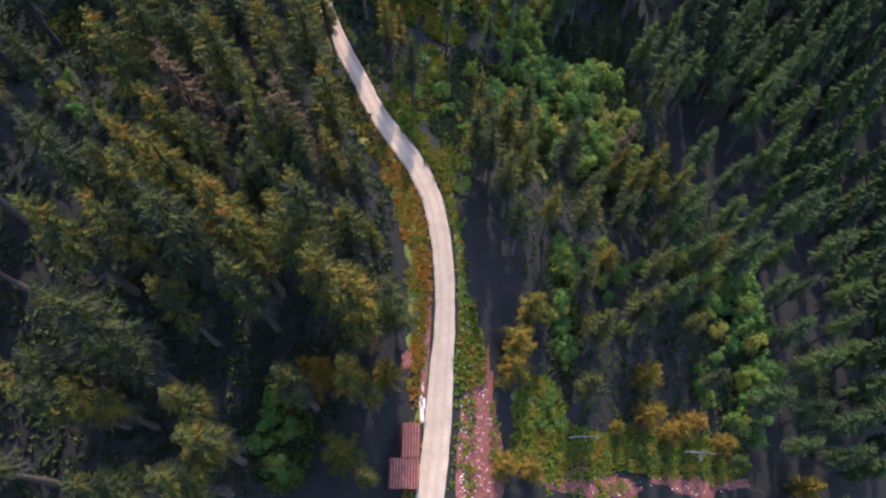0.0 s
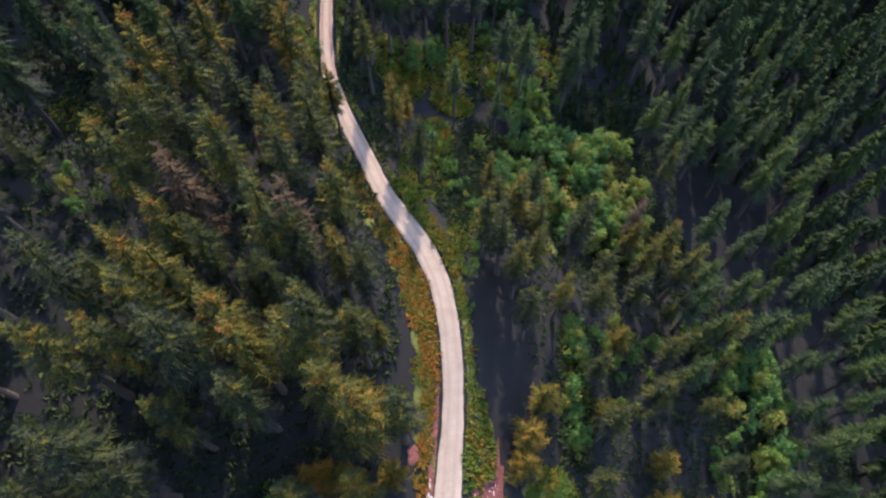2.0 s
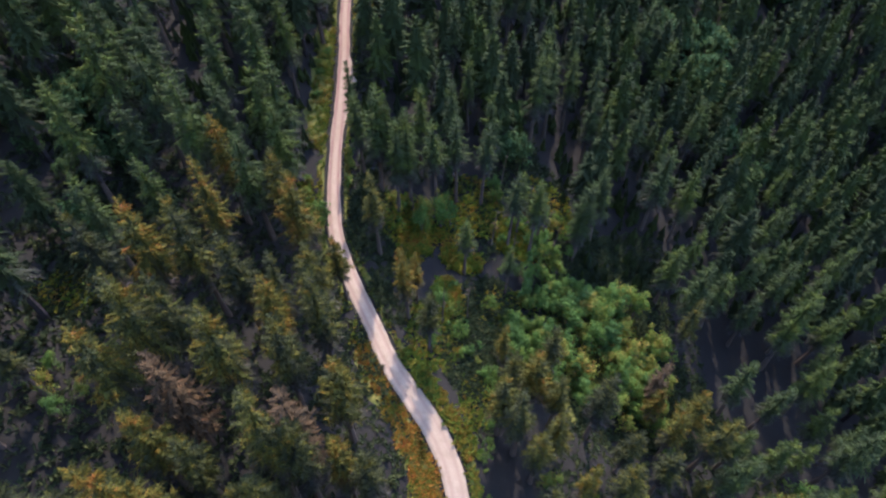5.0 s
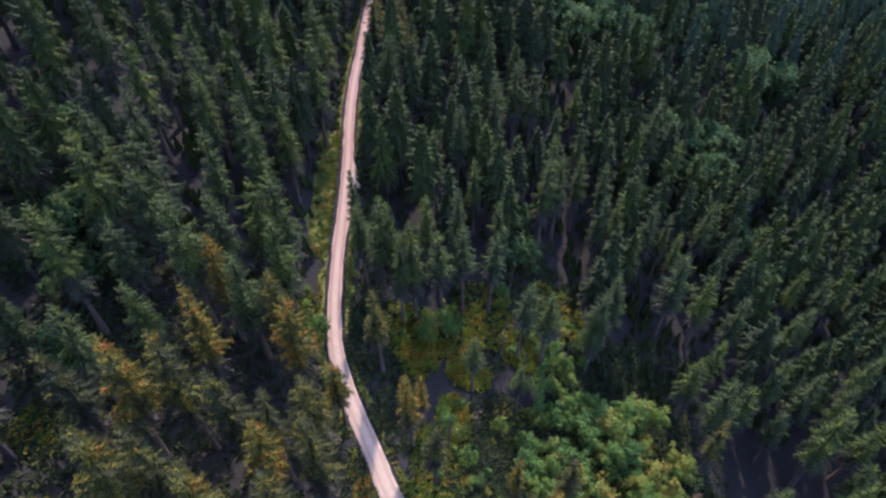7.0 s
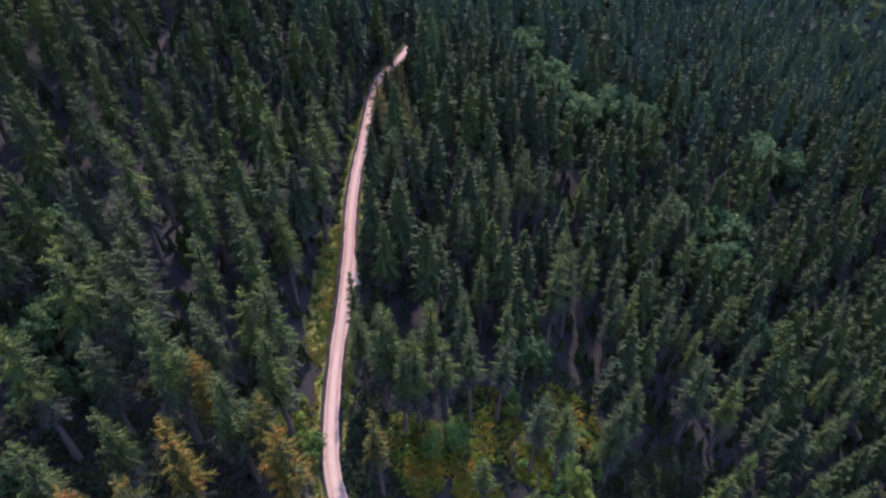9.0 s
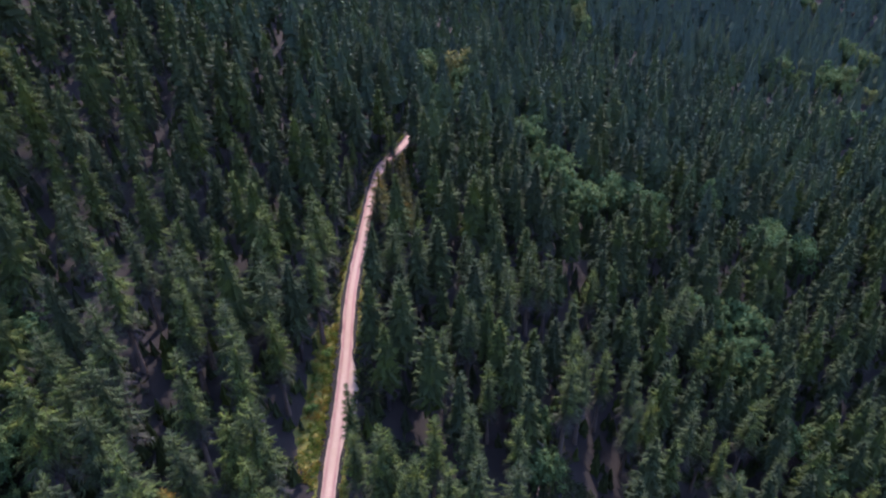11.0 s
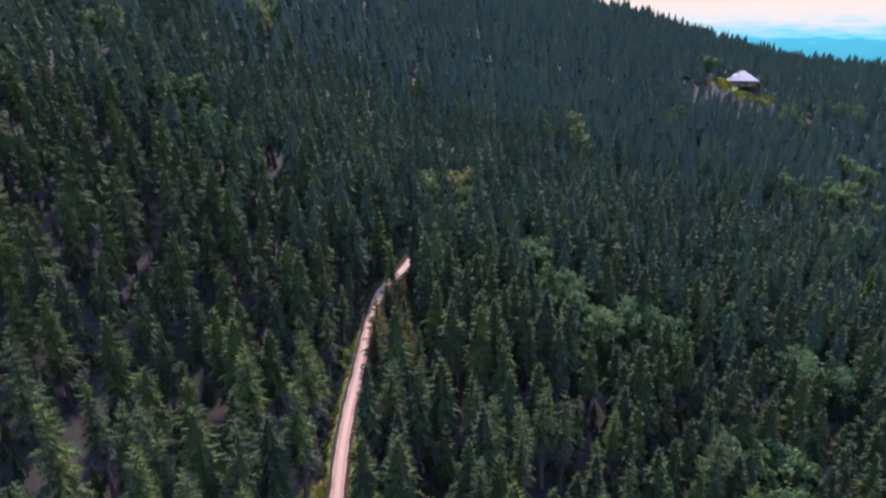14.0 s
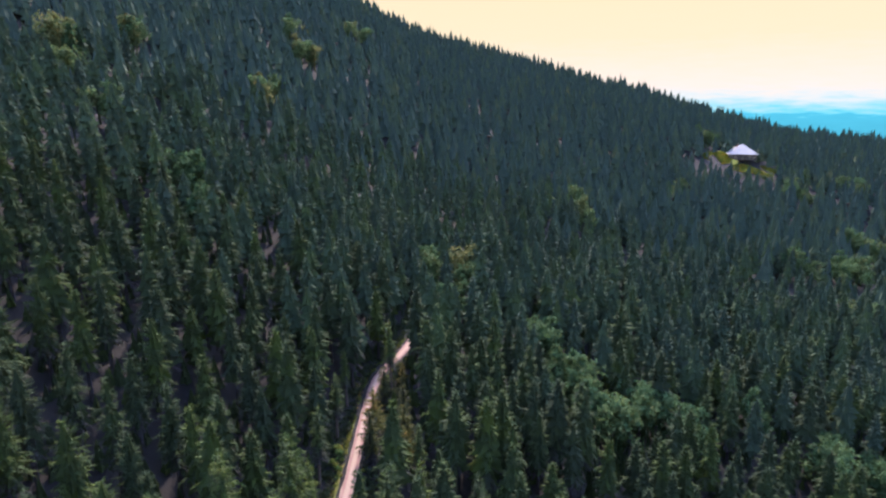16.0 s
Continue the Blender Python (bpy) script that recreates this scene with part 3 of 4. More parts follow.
DOWNHILL_EDGE = [(40.1, 17.8, 10), (22.7, 29.6, 10), (50.5, 13.5, 7), (26.5, 16.5, 5), (9.6, 21.5, 9), (4.5, 50.5, 18), (6.2, 54.5, 17), (5.6, 60, 15), (8.8, 44.8, 17.1), (9.4, 55.2, 17.8), (10.1, 38.9, 17.9), (12.7, 54, 17.4), (31.3, 53.5, 19), (42.5, 53.6, 17.5), (20.9, 43.1, 18.7), (37.7, 36.7, 16.2), (42.8, 43.7, 17), (44.4, 43.8, 19.9), (31.1, 18.3, 11.5), (35.9, 16.5, 11.5), (47.5, 15.9, 8), (11.8, 9.7, 8), (8, 9.5, 8), (63.4, 61.3, 18.8), (67.9, 58.9, 18.6), (60.5, 41.7, 17.9)]
UPHILL_BEND = [(-33.8, 51.5, 19.8), (-21.5, 54.7, 21.7), (-25.7, 59.2, 21.2), (-21.5, 58.9, 21.8), (-18, 61.9, 20.1), (-34.1, 58.2, 22.7), (-45.5, 73, 21.9), (-40, 83.6, 20.9), (-45.2, 82.9, 22.4), (-31.3, 82.7, 21.6), (-24.5, 82.3, 21.5), (-24.1, 74.8, 21.2), (-27.4, 75.4, 19.8), (-30.7, 76.8, 19.8), (-29.5, 66.5, 21.9), (-21.3, 70, 22.1), (-16.4, 55.1, 22.9), (-33.3, 44.4, 22.4)]
DOWNHILL_BEND = [(-10.8, 89.2, 18.4), (-7.9, 87.1, 20), (-9.9, 85.7, 21.2), (-12.7, 88.7, 19.8), (-3.8, 88.3, 18.9), (-1.3, 97.4, 18.7), (3.8, 92.1, 18.3), (8.3, 84.9, 18.6), (12.2, 84.9, 19.7), (21.5, 88.8, 18.8), (34.9, 110.4, 20.6), (28.8, 111.9, 19.9), (25.5, 111.6, 19.1), (14.2, 110.7, 20.6), (42.7, 97.3, 19.7), (48.8, 95.6, 18.3), (42.6, 87.5, 18.2), (37.1, 82.7, 18.3), (59.9, 84.1, 21.8), (63.1, 79.6, 20.2), (68.1, 73.2, 18.7), (65.2, 106.6, 19)]
UPHILL_FAR = [(-52.7, 110, 20.8), (-45.6, 102.9, 21.6), (-46.6, 111.3, 19.4), (-42.3, 109.5, 18.3), (-25.7, 129.1, 20.8), (-25.2, 120, 21.4), (-32, 100.6, 20.9), (-38.1, 102.8, 19.4), (-43.7, 95, 20.9), (-46.6, 90.1, 18.6), (-43.9, 87.1, 19.3), (-41, 88.4, 19.7), (-34, 91.4, 21.5), (-29.6, 96.1, 21.5), (-29.2, 108.4, 21.9)]
DOWNHILL_FAR = [(-13.9, 132.5, 18.5), (-9.3, 138.6, 17.8), (-0.3, 134, 18), (2.1, 131.5, 20.3), (5.9, 126, 20.9), (-1.2, 117.4, 19.8), (-4.9, 111.9, 18.9), (1.7, 108.6, 18.1), (11, 136.4, 20.3), (14.5, 137.3, 20.5), (20.2, 134.8, 17.4), (23.9, 129.8, 17.9), (26.8, 117.8, 20.3), (44.4, 130.3, 20.4), (40.7, 108.7, 18.3), (38.3, 111.1, 18.1), (50.1, 108.6, 18.7), (48.5, 116.4, 19.2), (77.7, 126.2, 17.4), (71, 105.5, 20.3), (61, 96.6, 19.1)]
DOWNHILL_RIM = [(72.7, 36.2, 19.2), (69.9, 31, 19.2), (70.2, 19.6, 19.6), (64.7, 9.6, 11.5), (47.1, 81.1, 19.5), (54.1, 86, 19.3), (66.8, 84.2, 19.4), (72.6, 89.6, 20.7), (40, 31.8, 13.8), (43.5, 24.2, 13.8), (43.5, 38.8, 13.8)]
BOTH_SIDES = [(-34.7, 78.4, 23.8), (-38, 57.3, 22.1), (-30, 60.8, 22.6), (-32.5, 123.2, 19.5), (-28.4, 86.3, 22.1), (-25.4, 88, 21.9), (-31, 121.7, 21.1), (-33.7, 103.9, 17.5), (-27.6, 104.3, 19.6), (-38.4, 107.8, 22), (22.2, 119.4, 19.4), (17.7, 114.8, 20.9), (-1.3, 137.8, 18.5), (6.1, 132.9, 18), (12.1, 140.9, 18.2), (16.6, 117.5, 21.1), (39.3, 135, 23.3), (24.2, 142.3, 17.3), (-13.6, 136.8, 15.7), (-10.4, 149.6, 13.8)]
CLEARING = [(-6.5, 94, 19), (-0.5, 91, 18), (5.5, 99, 19), (10.2, 88.1, 15), (13.6, 86.8, 14), (0.7, 77.2, 14), (7.5, 76, 13), (-6.5, 69.5, 13), (20.9, 87.1, 15), (25, 93.4, 16)]
UNDERSTOREY = [(-13.3, 159.5, 9), (-14, 166, 8), (-14.4, 172, 6.5), (-12.6, 154, 11), (-15, 178, 5), (-12.2, 149, 12)]
ROADSIDE = [(-4.6, 61, 16), (-7.6, 65.5, 18), (-12.3, 76.5, 19), (-15.6, 91, 17), (-8.5, 33.6, 14), (-16.4, 67.7, 14), (-18.7, 158, 10), (-18.4, 152, 11), (-18.0, 170, 9), (-25.6, 137, 13), (-26.4, 146, 14), (-25.5, 158, 14), (-25.2, 168, 13), (-17.2, 122, 12)]
BEND_END = [(-17.2, 175.5, 15)]
DRY_SPRUCES = [(-16.8, 41.8, 22), (-27.6, 43.5, 20), (31.2, 62.0, 16)]

# places with no spruces: middle x, y, half width, half length
GAPS = [(9.5, 36, 4.8, 11), (-26, 23.5, 7, 4.5), (-17, 21, 5, 5), (-20, 57, 3, 4), (73, 26, 5, 9), (17, 10, 13, 10), (35, 10, 14.2, 8), (12, 84, 9, 11), (15, 99, 8, 8), (9, 74, 8, 11), (1, 92, 4, 6), (-5, 84, 6.5, 10), (-15.0, 171, 3.4, 24), (-14.5, 203, 4, 12), (21, 104, 4, 6), (30, 174, 5, 7), (55, 175, 8, 6), (20, 150, 4, 5), (-20, 150, 2.5, 20), (-2, 66, 6.5, 14), (5.5, 11, 4, 17), (29, 25, 9, 6), (52, 34, 9, 11),
        (24, 69, 12.5, 15), (31, 93, 7.5, 6), (25, 86, 8, 8), (43, 72, 7.5, 9), (53, 71, 7, 7), (60, 76, 5.5, 8), (18.5, 32, 2.2, 10), (10.5, 109, 4, 5), (57, 139, 5, 5), (-56, 98, 5, 5), (-50, 85, 5, 4), (-55, 83, 5, 4), (-47, 59, 1.8, 1.8),
        (-19, 12, 2.8, 4.5), (28, 190, 6, 11), (0, 217, 3, 4), (212, 504, 30, 20), (57, 34, 4, 6), (75, 130, 4, 4), (39, 64, 7, 8), (34, 80, 5, 7), (29, 97, 5, 7), (46, 58, 5, 6), (-10, 97.5, 4, 5), (2.5, 89, 5, 7), (21, 112, 6, 9), (28, 86, 9, 6), (36, 91, 5, 5), (41.5, 118, 4, 5), (-13, 82, 3, 6), (14, 99, 6, 6)]


# broad-leaved groups on the far slope, with no spruces on or just before them: middle x, y, half width, half length, how many, height
FAR_THICKETS = [(18.5, 203, 4, 6, 7, 14), (24, 187, 6, 8, 13, 14), (29, 176, 5, 5, 7, 13), (38, 182, 5, 4, 6, 13), (0, 233, 3.5, 6, 6, 15), (-6, 213, 4, 4, 5, 12), (-11, 230, 2, 5, 4, 14),
                (57, 343, 4, 24, 12, 17), (148, 314, 7, 5, 7, 14), (206, 362, 10, 10, 9, 15), (172, 312, 12, 14, 15, 14), (145, 268, 7, 7, 7, 14), (47, 182, 3, 7, 6, 13), (84, 182, 8, 7, 11, 13),
                (67, 190, 4, 3, 4, 13), (76, 176, 4, 4, 4, 13), (58, 147, 4, 5, 6, 15), (-159, 313, 8, 8, 8, 17), (-145, 300, 8, 7, 7, 17), (-112, 257, 8, 4, 6, 15), (-90, 360, 6, 16, 11, 17),
                (-73.5, 225.5, 3, 4, 4, 15), (-149, 359, 9, 8, 7, 17), (-64, 204, 2.5, 3, 3, 14), (-78, 590, 10, 14, 8, 18), (-90, 450, 7, 10, 7, 18), (-107, 490, 6, 8, 5, 18), (126, 415, 9, 5, 6, 13),
                (217, 592, 18, 8, 9, 13), (220, 453, 6, 8, 6, 13), (282, 492, 10, 8, 7, 15), (226, 459, 6, 9, 5, 12), (198, 540, 10, 6, 5, 12), (241, 503, 8, 8, 9, 8), (212, 491, 24, 7, 26, 5), (188, 484, 12, 8, 14, 4), (250, 480, 12, 10, 5, 12)]
GAPS += [(x, y - 5, w + 1.5, l + 6) for x, y, w, l, n, h in FAR_THICKETS if h > 11] + [(-48, 79, 4, 5), (-46, 65, 3, 4), (-61, 101, 3.5, 4.5)]

# shaded openings where only the floor shows: x, y
HOLLOWS = [(31, 68), (33, 63), (44, 56), (48, 52), (51, 49), (54, 60), (57, 49), (59, 32), (58, 24), (-27, 43), (-34, 43), (-34, 22), (-28, 22), (-23, 22), (-18, 22), (-16, 20), (-21, 18), (-23, 15), (-9, 38), (-36, 40), (-36, 61), (-23, 64), (-11, 92), (-10, 76), (-7, 62), (-8, 99), (1, 105), (13, 96), (17, 75), (28, 84), (54, 110), (-11, 101), (15, 105), (20, 84), (36, 106), (7, 117), (11, 104), (30, 139), (-37, 89), (-11, 106), (37, 162), (7, 155)]


def in_gap(x, y, grow=0.0):
    if any((x - a) ** 2 + (y - b) ** 2 < 10 for a, b in HOLLOWS):
        return True
    return any(((x - a) / (w + grow)) ** 2 + ((y - b) / (l + grow)) ** 2 < 1 for a, b, w, l in GAPS)


cells = {}


def free(x, y, gap):
    cx, cy = int(x // 8), int(y // 8)
    for i in (-1, 0, 1):
        for j in (-1, 0, 1):
            for a, b in cells.get((cx + i, cy + j), ()):
                if (a - x) ** 2 + (b - y) ** 2 < gap * gap:
                    return False
    return True


def take(x, y):
    cells.setdefault((int(x // 8), int(y // 8)), []).append((x, y))


def off_road(x, y):
    return x - float(road_x(y))


rnd = random.Random(7)


def spruce_at(x, y, height, kinds):
    h, kind = kinds[rnd.randrange(len(kinds))]
    size = height / h * rnd.uniform(0.94, 1.08)
    girth = size * rnd.uniform(0.84, 1.04) if height > 11 else size * 1.15
    m = Matrix.LocRotScale((x, y, float(land(x, y)) - 0.1), Euler((rnd.uniform(-0.03, 0.03), rnd.uniform(-0.03, 0.03), rnd.uniform(0, 6.28))), (girth, girth, size))
    made = copy_thing(kind, m)
    made.matrix_basis = m
    take(x, y)


def stature(x, y):
    """How tall and close the wood stands, 0 to 1, in clumps some fifteen metres wide."""
    return 0.5 + 0.25 * math.sin(x * 0.36 + 1.9 * math.sin(y * 0.17)) + 0.25 * math.sin(y * 0.29 + 1.7 * math.sin(x * 0.21 + 2.0))


count = 0
for stand in (UPHILL_FRONT, UPHILL_EDGE, DOWNHILL_FRONT, DOWNHILL_EDGE, DOWNHILL_RIM, UPHILL_BEND, DOWNHILL_BEND, BOTH_SIDES, UPHILL_FAR, DOWNHILL_FAR, CLEARING, ROADSIDE, UNDERSTOREY, BEND_END):
    for x, y, h in stand:
        spruce_at(x, y, h, BARE_KINDS if -6 < x < 17 and 68 < y < 97 else GREEN_KINDS if 36 < x < 56 and int(x * 7) % 2 else YOUNG_KINDS if h < 12.5 and y < 45 else KINDS[3:] if h < 13 else GREEN_KINDS if y > 76 + 8 * math.sin(x) or x > 56 else KINDS[:5])
        count += 1
spruce_at(-17.4, 98.6, 14, SLIM_KINDS)
for x, y, h in DRY_SPRUCES:
    spruce_at(x, y, h, DRY_KINDS)
    count += 1
mid, slope, far, fill = [], [], [], []
for _ in range(120000):
    x, y = rnd.uniform(-150, 170), rnd.uniform(-30, 255)
    if abs(x) > 75 + 0.6 * max(y, 0):
        continue
    d = off_road(x, y)
    near, wide = (4.9, 6.6) if y < 66 else (3.6, 5.5) if y > 105 else (4.2, 6.3)
    full = stature(x, y)
    if -42 < x < -6 and y < 62 and not free(x, y, 6.6):
        continue
    if full < (0.06 if x < -34 and y < 110 else 0.2 if y < 78 else 0.36 if y < 150 and x > -15 else 0.25) or (-5.6 < d < 0 and 94 < y < 124):
        continue
    if x < -36 or (13 < x < 48 and 40 < y < 62):
        wide = 6.4
    if 8 < x < 60 and y < 40:
        wide = 8.4
    if (-near < d < near + (0.6 if y > 105 else 0) and y < 182) or (-3.2 < d < 3.2 and y < 198) or in_gap(x, y) or not free(x, y, rnd.uniform(wide - 1.4, wide + 1.2)):
        continue
    if -9 < d < 0 and 25 < y < 60 or -22 < x < 13 and y < 84 and not free(x, y, rnd.uniform(7.6, 10.0)):
        continue
    take(x, y)
    (fill if -45 < x < 70 and -6 < y < 80 else slope if y + rnd.uniform(-25, 25) > 195 else mid).append((x, y, float(land(x, y)) - 0.1, (rnd.uniform(0.62, 0.8) + 0.36 * full) * 1.22, rnd.uniform(0, 6.28)))
fill.sort(key=lambda p: abs(p[0]) + 0.5 * abs(p[1] - 30))
room = max(0, 300 - count)
for x, y, z, size, turn in fill[:room]:
    spruce_at(x, y, 16.5 * size, GREEN_KINDS if y > 62 or x > 40 else KINDS[:5])
mid += fill[room:]
for _ in range(160000):
    x, y = rnd.uniform(-460, 700), rnd.uniform(190, 900)
    if (-150 < x < 170 and y < 255) or not -0.66 * (y - 60) - 30 < x < 0.98 * (y - 60) + 30 or in_gap(x, y) or not free(x, y, rnd.uniform(5.2, 6.6) if y < 400 else rnd.uniform(5.8, 7.8)):
        continue
    take(x, y)
    low = 0.5 if ((x - 192) / 34) ** 2 + ((y - 482) / 36) ** 2 < 1 else 1.0
    (slope if y + rnd.uniform(-40, 40) + 0.3 * abs(x) < 345 else far).append((x, y, float(land(x, y)) - 0.1, (rnd.uniform(0.58, 1.08) + 0.42 * stature(x * 0.5, y * 0.5)) * low * (1.0 if y < 560 or -80 < x < 200 else 1.2), rnd.uniform(0, 6.28)))
saplings = []
for _ in range(8600):
    x, y = rnd.uniform(-110, 130), rnd.uniform(84, 300)
    if abs(x) > 45 + 0.5 * y or abs(off_road(x, y)) < 4.5 and y < 205 or not free(x, y, 1.6) or (-14 < x < 20 and 60 < y < 105):
        continue
    saplings.append((x, y, float(land(x, y)) - 0.15, rnd.uniform(0.14, 0.32), rnd.uniform(0, 6.28)))
for _, ob in (*KINDS, *GREEN_KINDS, *BARE_KINDS, *YOUNG_KINDS, *DRY_KINDS, *SLIM_KINDS):
    for o in (*ob.children_recursive, ob):
        bpy.data.objects.remove(o)
upper = [p for p in mid if p[0] < -36 and p[1] < 150]
mid = [p for p in mid if not (p[0] < -36 and p[1] < 150)]
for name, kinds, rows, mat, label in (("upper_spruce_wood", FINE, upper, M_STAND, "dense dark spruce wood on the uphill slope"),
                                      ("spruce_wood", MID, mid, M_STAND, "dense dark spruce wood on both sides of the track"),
                                      ("slope_spruce_wood", SLOPE, slope, M_SLOPE, "dark green spruce wood on the slope beyond the track, tinted towards haze"),
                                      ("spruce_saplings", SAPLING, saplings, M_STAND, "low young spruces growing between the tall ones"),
                                      ("far_spruce_wood", FAR, far, M_FAR, "dark spruce wood covering the far mountain slope, haze put into its colour")):
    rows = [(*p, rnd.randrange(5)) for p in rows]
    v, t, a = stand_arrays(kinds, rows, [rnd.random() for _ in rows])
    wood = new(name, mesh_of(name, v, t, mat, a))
    tagged(wood, label, "forest", kind="stuff")

# ---- broad-leaved trees and shrubs ----
def leaf_crown(seed, height, reach, lobes, leaves, size):
    """Leaf sprays on several uneven lobes."""
    r = random.Random(seed)
    vs, ts = [], []
    for k in range(lobes):
        a, q = r.uniform(0, 6.28), r.uniform(0.0, 0.75)
        cz = height * r.uniform(0.38, 0.92)
        c = Vector((math.cos(a) * reach * q, math.sin(a) * reach * q, cz))
        rad = reach * r.uniform(0.16, 0.40) * (1.15 - 0.5 * cz / height)
        for _ in range(leaves):
            n = Vector((r.gauss(0, 1), r.gauss(0, 1), r.gauss(0.35, 1))).normalized()
            p = c + n * rad * r.uniform(0.55, 1.35)
            up = (n + Vector((r.gauss(0, 0.5), r.gauss(0, 0.5), 0.5 + r.gauss(0, 0.4)))).normalized()
            u = up.cross(Vector((r.gauss(0, 1), r.gauss(0, 1), r.gauss(0, 1)))).normalized()
            w = up.cross(u)
            s = size * r.uniform(0.6, 1.3)
            i = len(vs)
            vs.extend((p - u * s, p + w * s * 0.55 + up * s * 0.15, p + u * s - up * s * 0.1, p - w * s * 0.55 + up * s * 0.1))
            ts.extend(((i, i + 1, i + 2), (i, i + 2, i + 3)))
    return np.array([tuple(v) for v in vs], np.float32), np.array(ts, np.int32)


def limbs_shape(seed, height, reach, count):
    r = random.Random(seed)
    shapes = [trunk_shape(height * 0.8, 0.022 * height, 6, 4, 0.3, seed)]
    for k in range(count):
        a, z0 = 6.283 * k / count + r.uniform(-0.4, 0.4), height * r.uniform(0.2, 0.5)
        p0, p1 = Vector((0, 0, z0)), Vector((math.cos(a) * reach * 0.6, math.sin(a) * reach * 0.6, z0 + height * r.uniform(0.2, 0.35)))
        ax = (p1 - p0).normalized()
        u = ax.orthogonal().normalized()
        w = ax.cross(u)
        vs = []
        for p, rad in ((p0, 0.011 * height), (p1, 0.003 * height)):
            vs += [tuple(p + (u * math.cos(t) + w * math.sin(t)) * rad) for t in (0, 1.57, 3.14, 4.71)]
        ts = []
        for j in range(4):
            ts += [(j, (j + 1) % 4, 4 + j), ((j + 1) % 4, 4 + (j + 1) % 4, 4 + j)]
        shapes.append((np.array(vs, np.float32), np.array(ts, np.int32)))
    return joined(*shapes)


def broadleaf_kind(seed, height, reach, lobes, leaves, size, name, label, group):
    root = new(name)
    crown = new("crown", mesh_of("crown", *leaf_crown(seed, height, reach, lobes, leaves, size), M_LEAF))
    trunk = new("trunk", mesh_of("trunk", *limbs_shape(seed, height, reach, 5), M_BARK))
    crown.parent = trunk.parent = root
    return height, tagged(root, label, "tree" if name == "broadleaf_tree" else "shrub", group)


BEECH = [broadleaf_kind(80 + k, 8, 2.5 + 0.3 * k, 22, 40, 0.225, "broadleaf_tree", "young broad-leaved tree with bright green foliage", "broad-leaved trees among the spruces") for k in range(3)]
SHRUB = [broadleaf_kind(90 + k, 3.2, 2.2 + 0.3 * k, 10, 45, 0.20, "shrub", "leafy green shrub in a sunlit clearing", "shrubs of the clearings") for k in range(3)]


def leafy_at(x, y, height, kinds):
    h, kind = kinds[rnd.randrange(len(kinds))]
    size = height / h * rnd.uniform(0.9, 1.1)
    m = Matrix.LocRotScale((x, y, float(land(x, y)) - 0.1), Euler((rnd.uniform(-0.08, 0.08), rnd.uniform(-0.08, 0.08), rnd.uniform(0, 6.28))), (size * 1.05, size * 1.05, size))
    made = copy_thing(kind, m)
    made.matrix_basis = m


# thickets: middle x, y, half width, half length, how many, height
THICKETS = [(26, 70, 10, 12, 52, 6.8), (9, 73, 6, 8, 14, 4.2), (15, 80, 5, 5, 10, 4.5), (18, 91, 4, 5, 7, 5), (-5, 62, 1.6, 3, 4, 2.6), (-62, 62, 5, 6, 7, 5), (-54, 52, 4, 4, 5, 4.5), (14, 64.5, 7, 7, 28, 5.8), (31, 60, 7, 6, 18, 6.5), (45, 43, 6, 6, 16, 7), (51, 46, 4, 4, 8, 7), (28, 39, 8, 9, 14, 4.8), (12, 48, 3, 5, 6, 3.5), (57, 33, 4.5, 9, 24, 7), (50, 36, 5, 8, 14, 6), (45, 27, 4, 5, 5, 5), (10, 105, 2.4, 3, 4, 6.5), (9.8, 114, 2, 4, 3, 8), (-1.5, 99, 1.2, 5, 5, 7), (6.5, 94, 1.6, 2, 4, 5), (15.5, 86, 2.4, 2.4, 7, 4.5), (16.5, 79, 2.4, 3.5, 8, 4.5), (10, 74.5, 2, 2, 4, 4), (10.3, 102.5, 1.6, 2.5, 4, 8), (25, 76.5, 4.5, 2.5, 9, 7.5), (-6.8, 84, 1, 1, 2, 7), (-2.6, 86, 1, 1.2, 3, 8), (-21.4, 80, 0.9, 2, 5, 4), (-48, 81.5, 3, 2.5, 6, 7), (-46.2, 67.5, 2, 3, 5, 6), (-61, 104, 2.5, 2.5, 4, 8), (-51.5, 79, 4, 4, 7, 5), (56, 43, 4.5, 8, 14, 7.5), (54, 22, 4, 6, 9, 7), (-42.3, 46.5, 2.5, 3, 5, 4), (57.5, 138.5, 4, 6, 8, 14), (-56.5, 98, 3, 3, 3, 9), (-50, 85, 4.5, 3.5, 10, 6), (-55.5, 83, 4, 4, 9, 6),
            (-19, 11.5, 1.8, 4.5, 6, 6), (46, 150, 4, 8, 6, 12), (62, 118, 4, 6, 6, 12)]
far_leafy = []
for x, y, w, l, n, h in THICKETS:
    for _ in range(n):
        a, q = rnd.uniform(0, 6.28), math.sqrt(rnd.random())
        px, py, size = x + w * q * math.cos(a), y + l * q * math.sin(a), h * rnd.uniform(0.7, 1.15)
        if y < 95 and x > -45:
            leafy_at(px, py, size, BEECH)
        else:
            far_leafy.append((px, py, float(land(px, py)) - 0.1, size / 8, rnd.uniform(0, 6.28), rnd.randrange(3)))
for x, y, w, l, n, h in FAR_THICKETS:
    for _ in range(n):
        a, q = rnd.uniform(0, 6.28), math.sqrt(rnd.random())
        px, py = x + w * q * math.cos(a), y + l * q * math.sin(a)
        far_leafy.append((px, py, float(land(px, py)) - 0.1, h * rnd.uniform(0.7, 1.15) / 8, rnd.uniform(0, 6.28), rnd.randrange(3)))
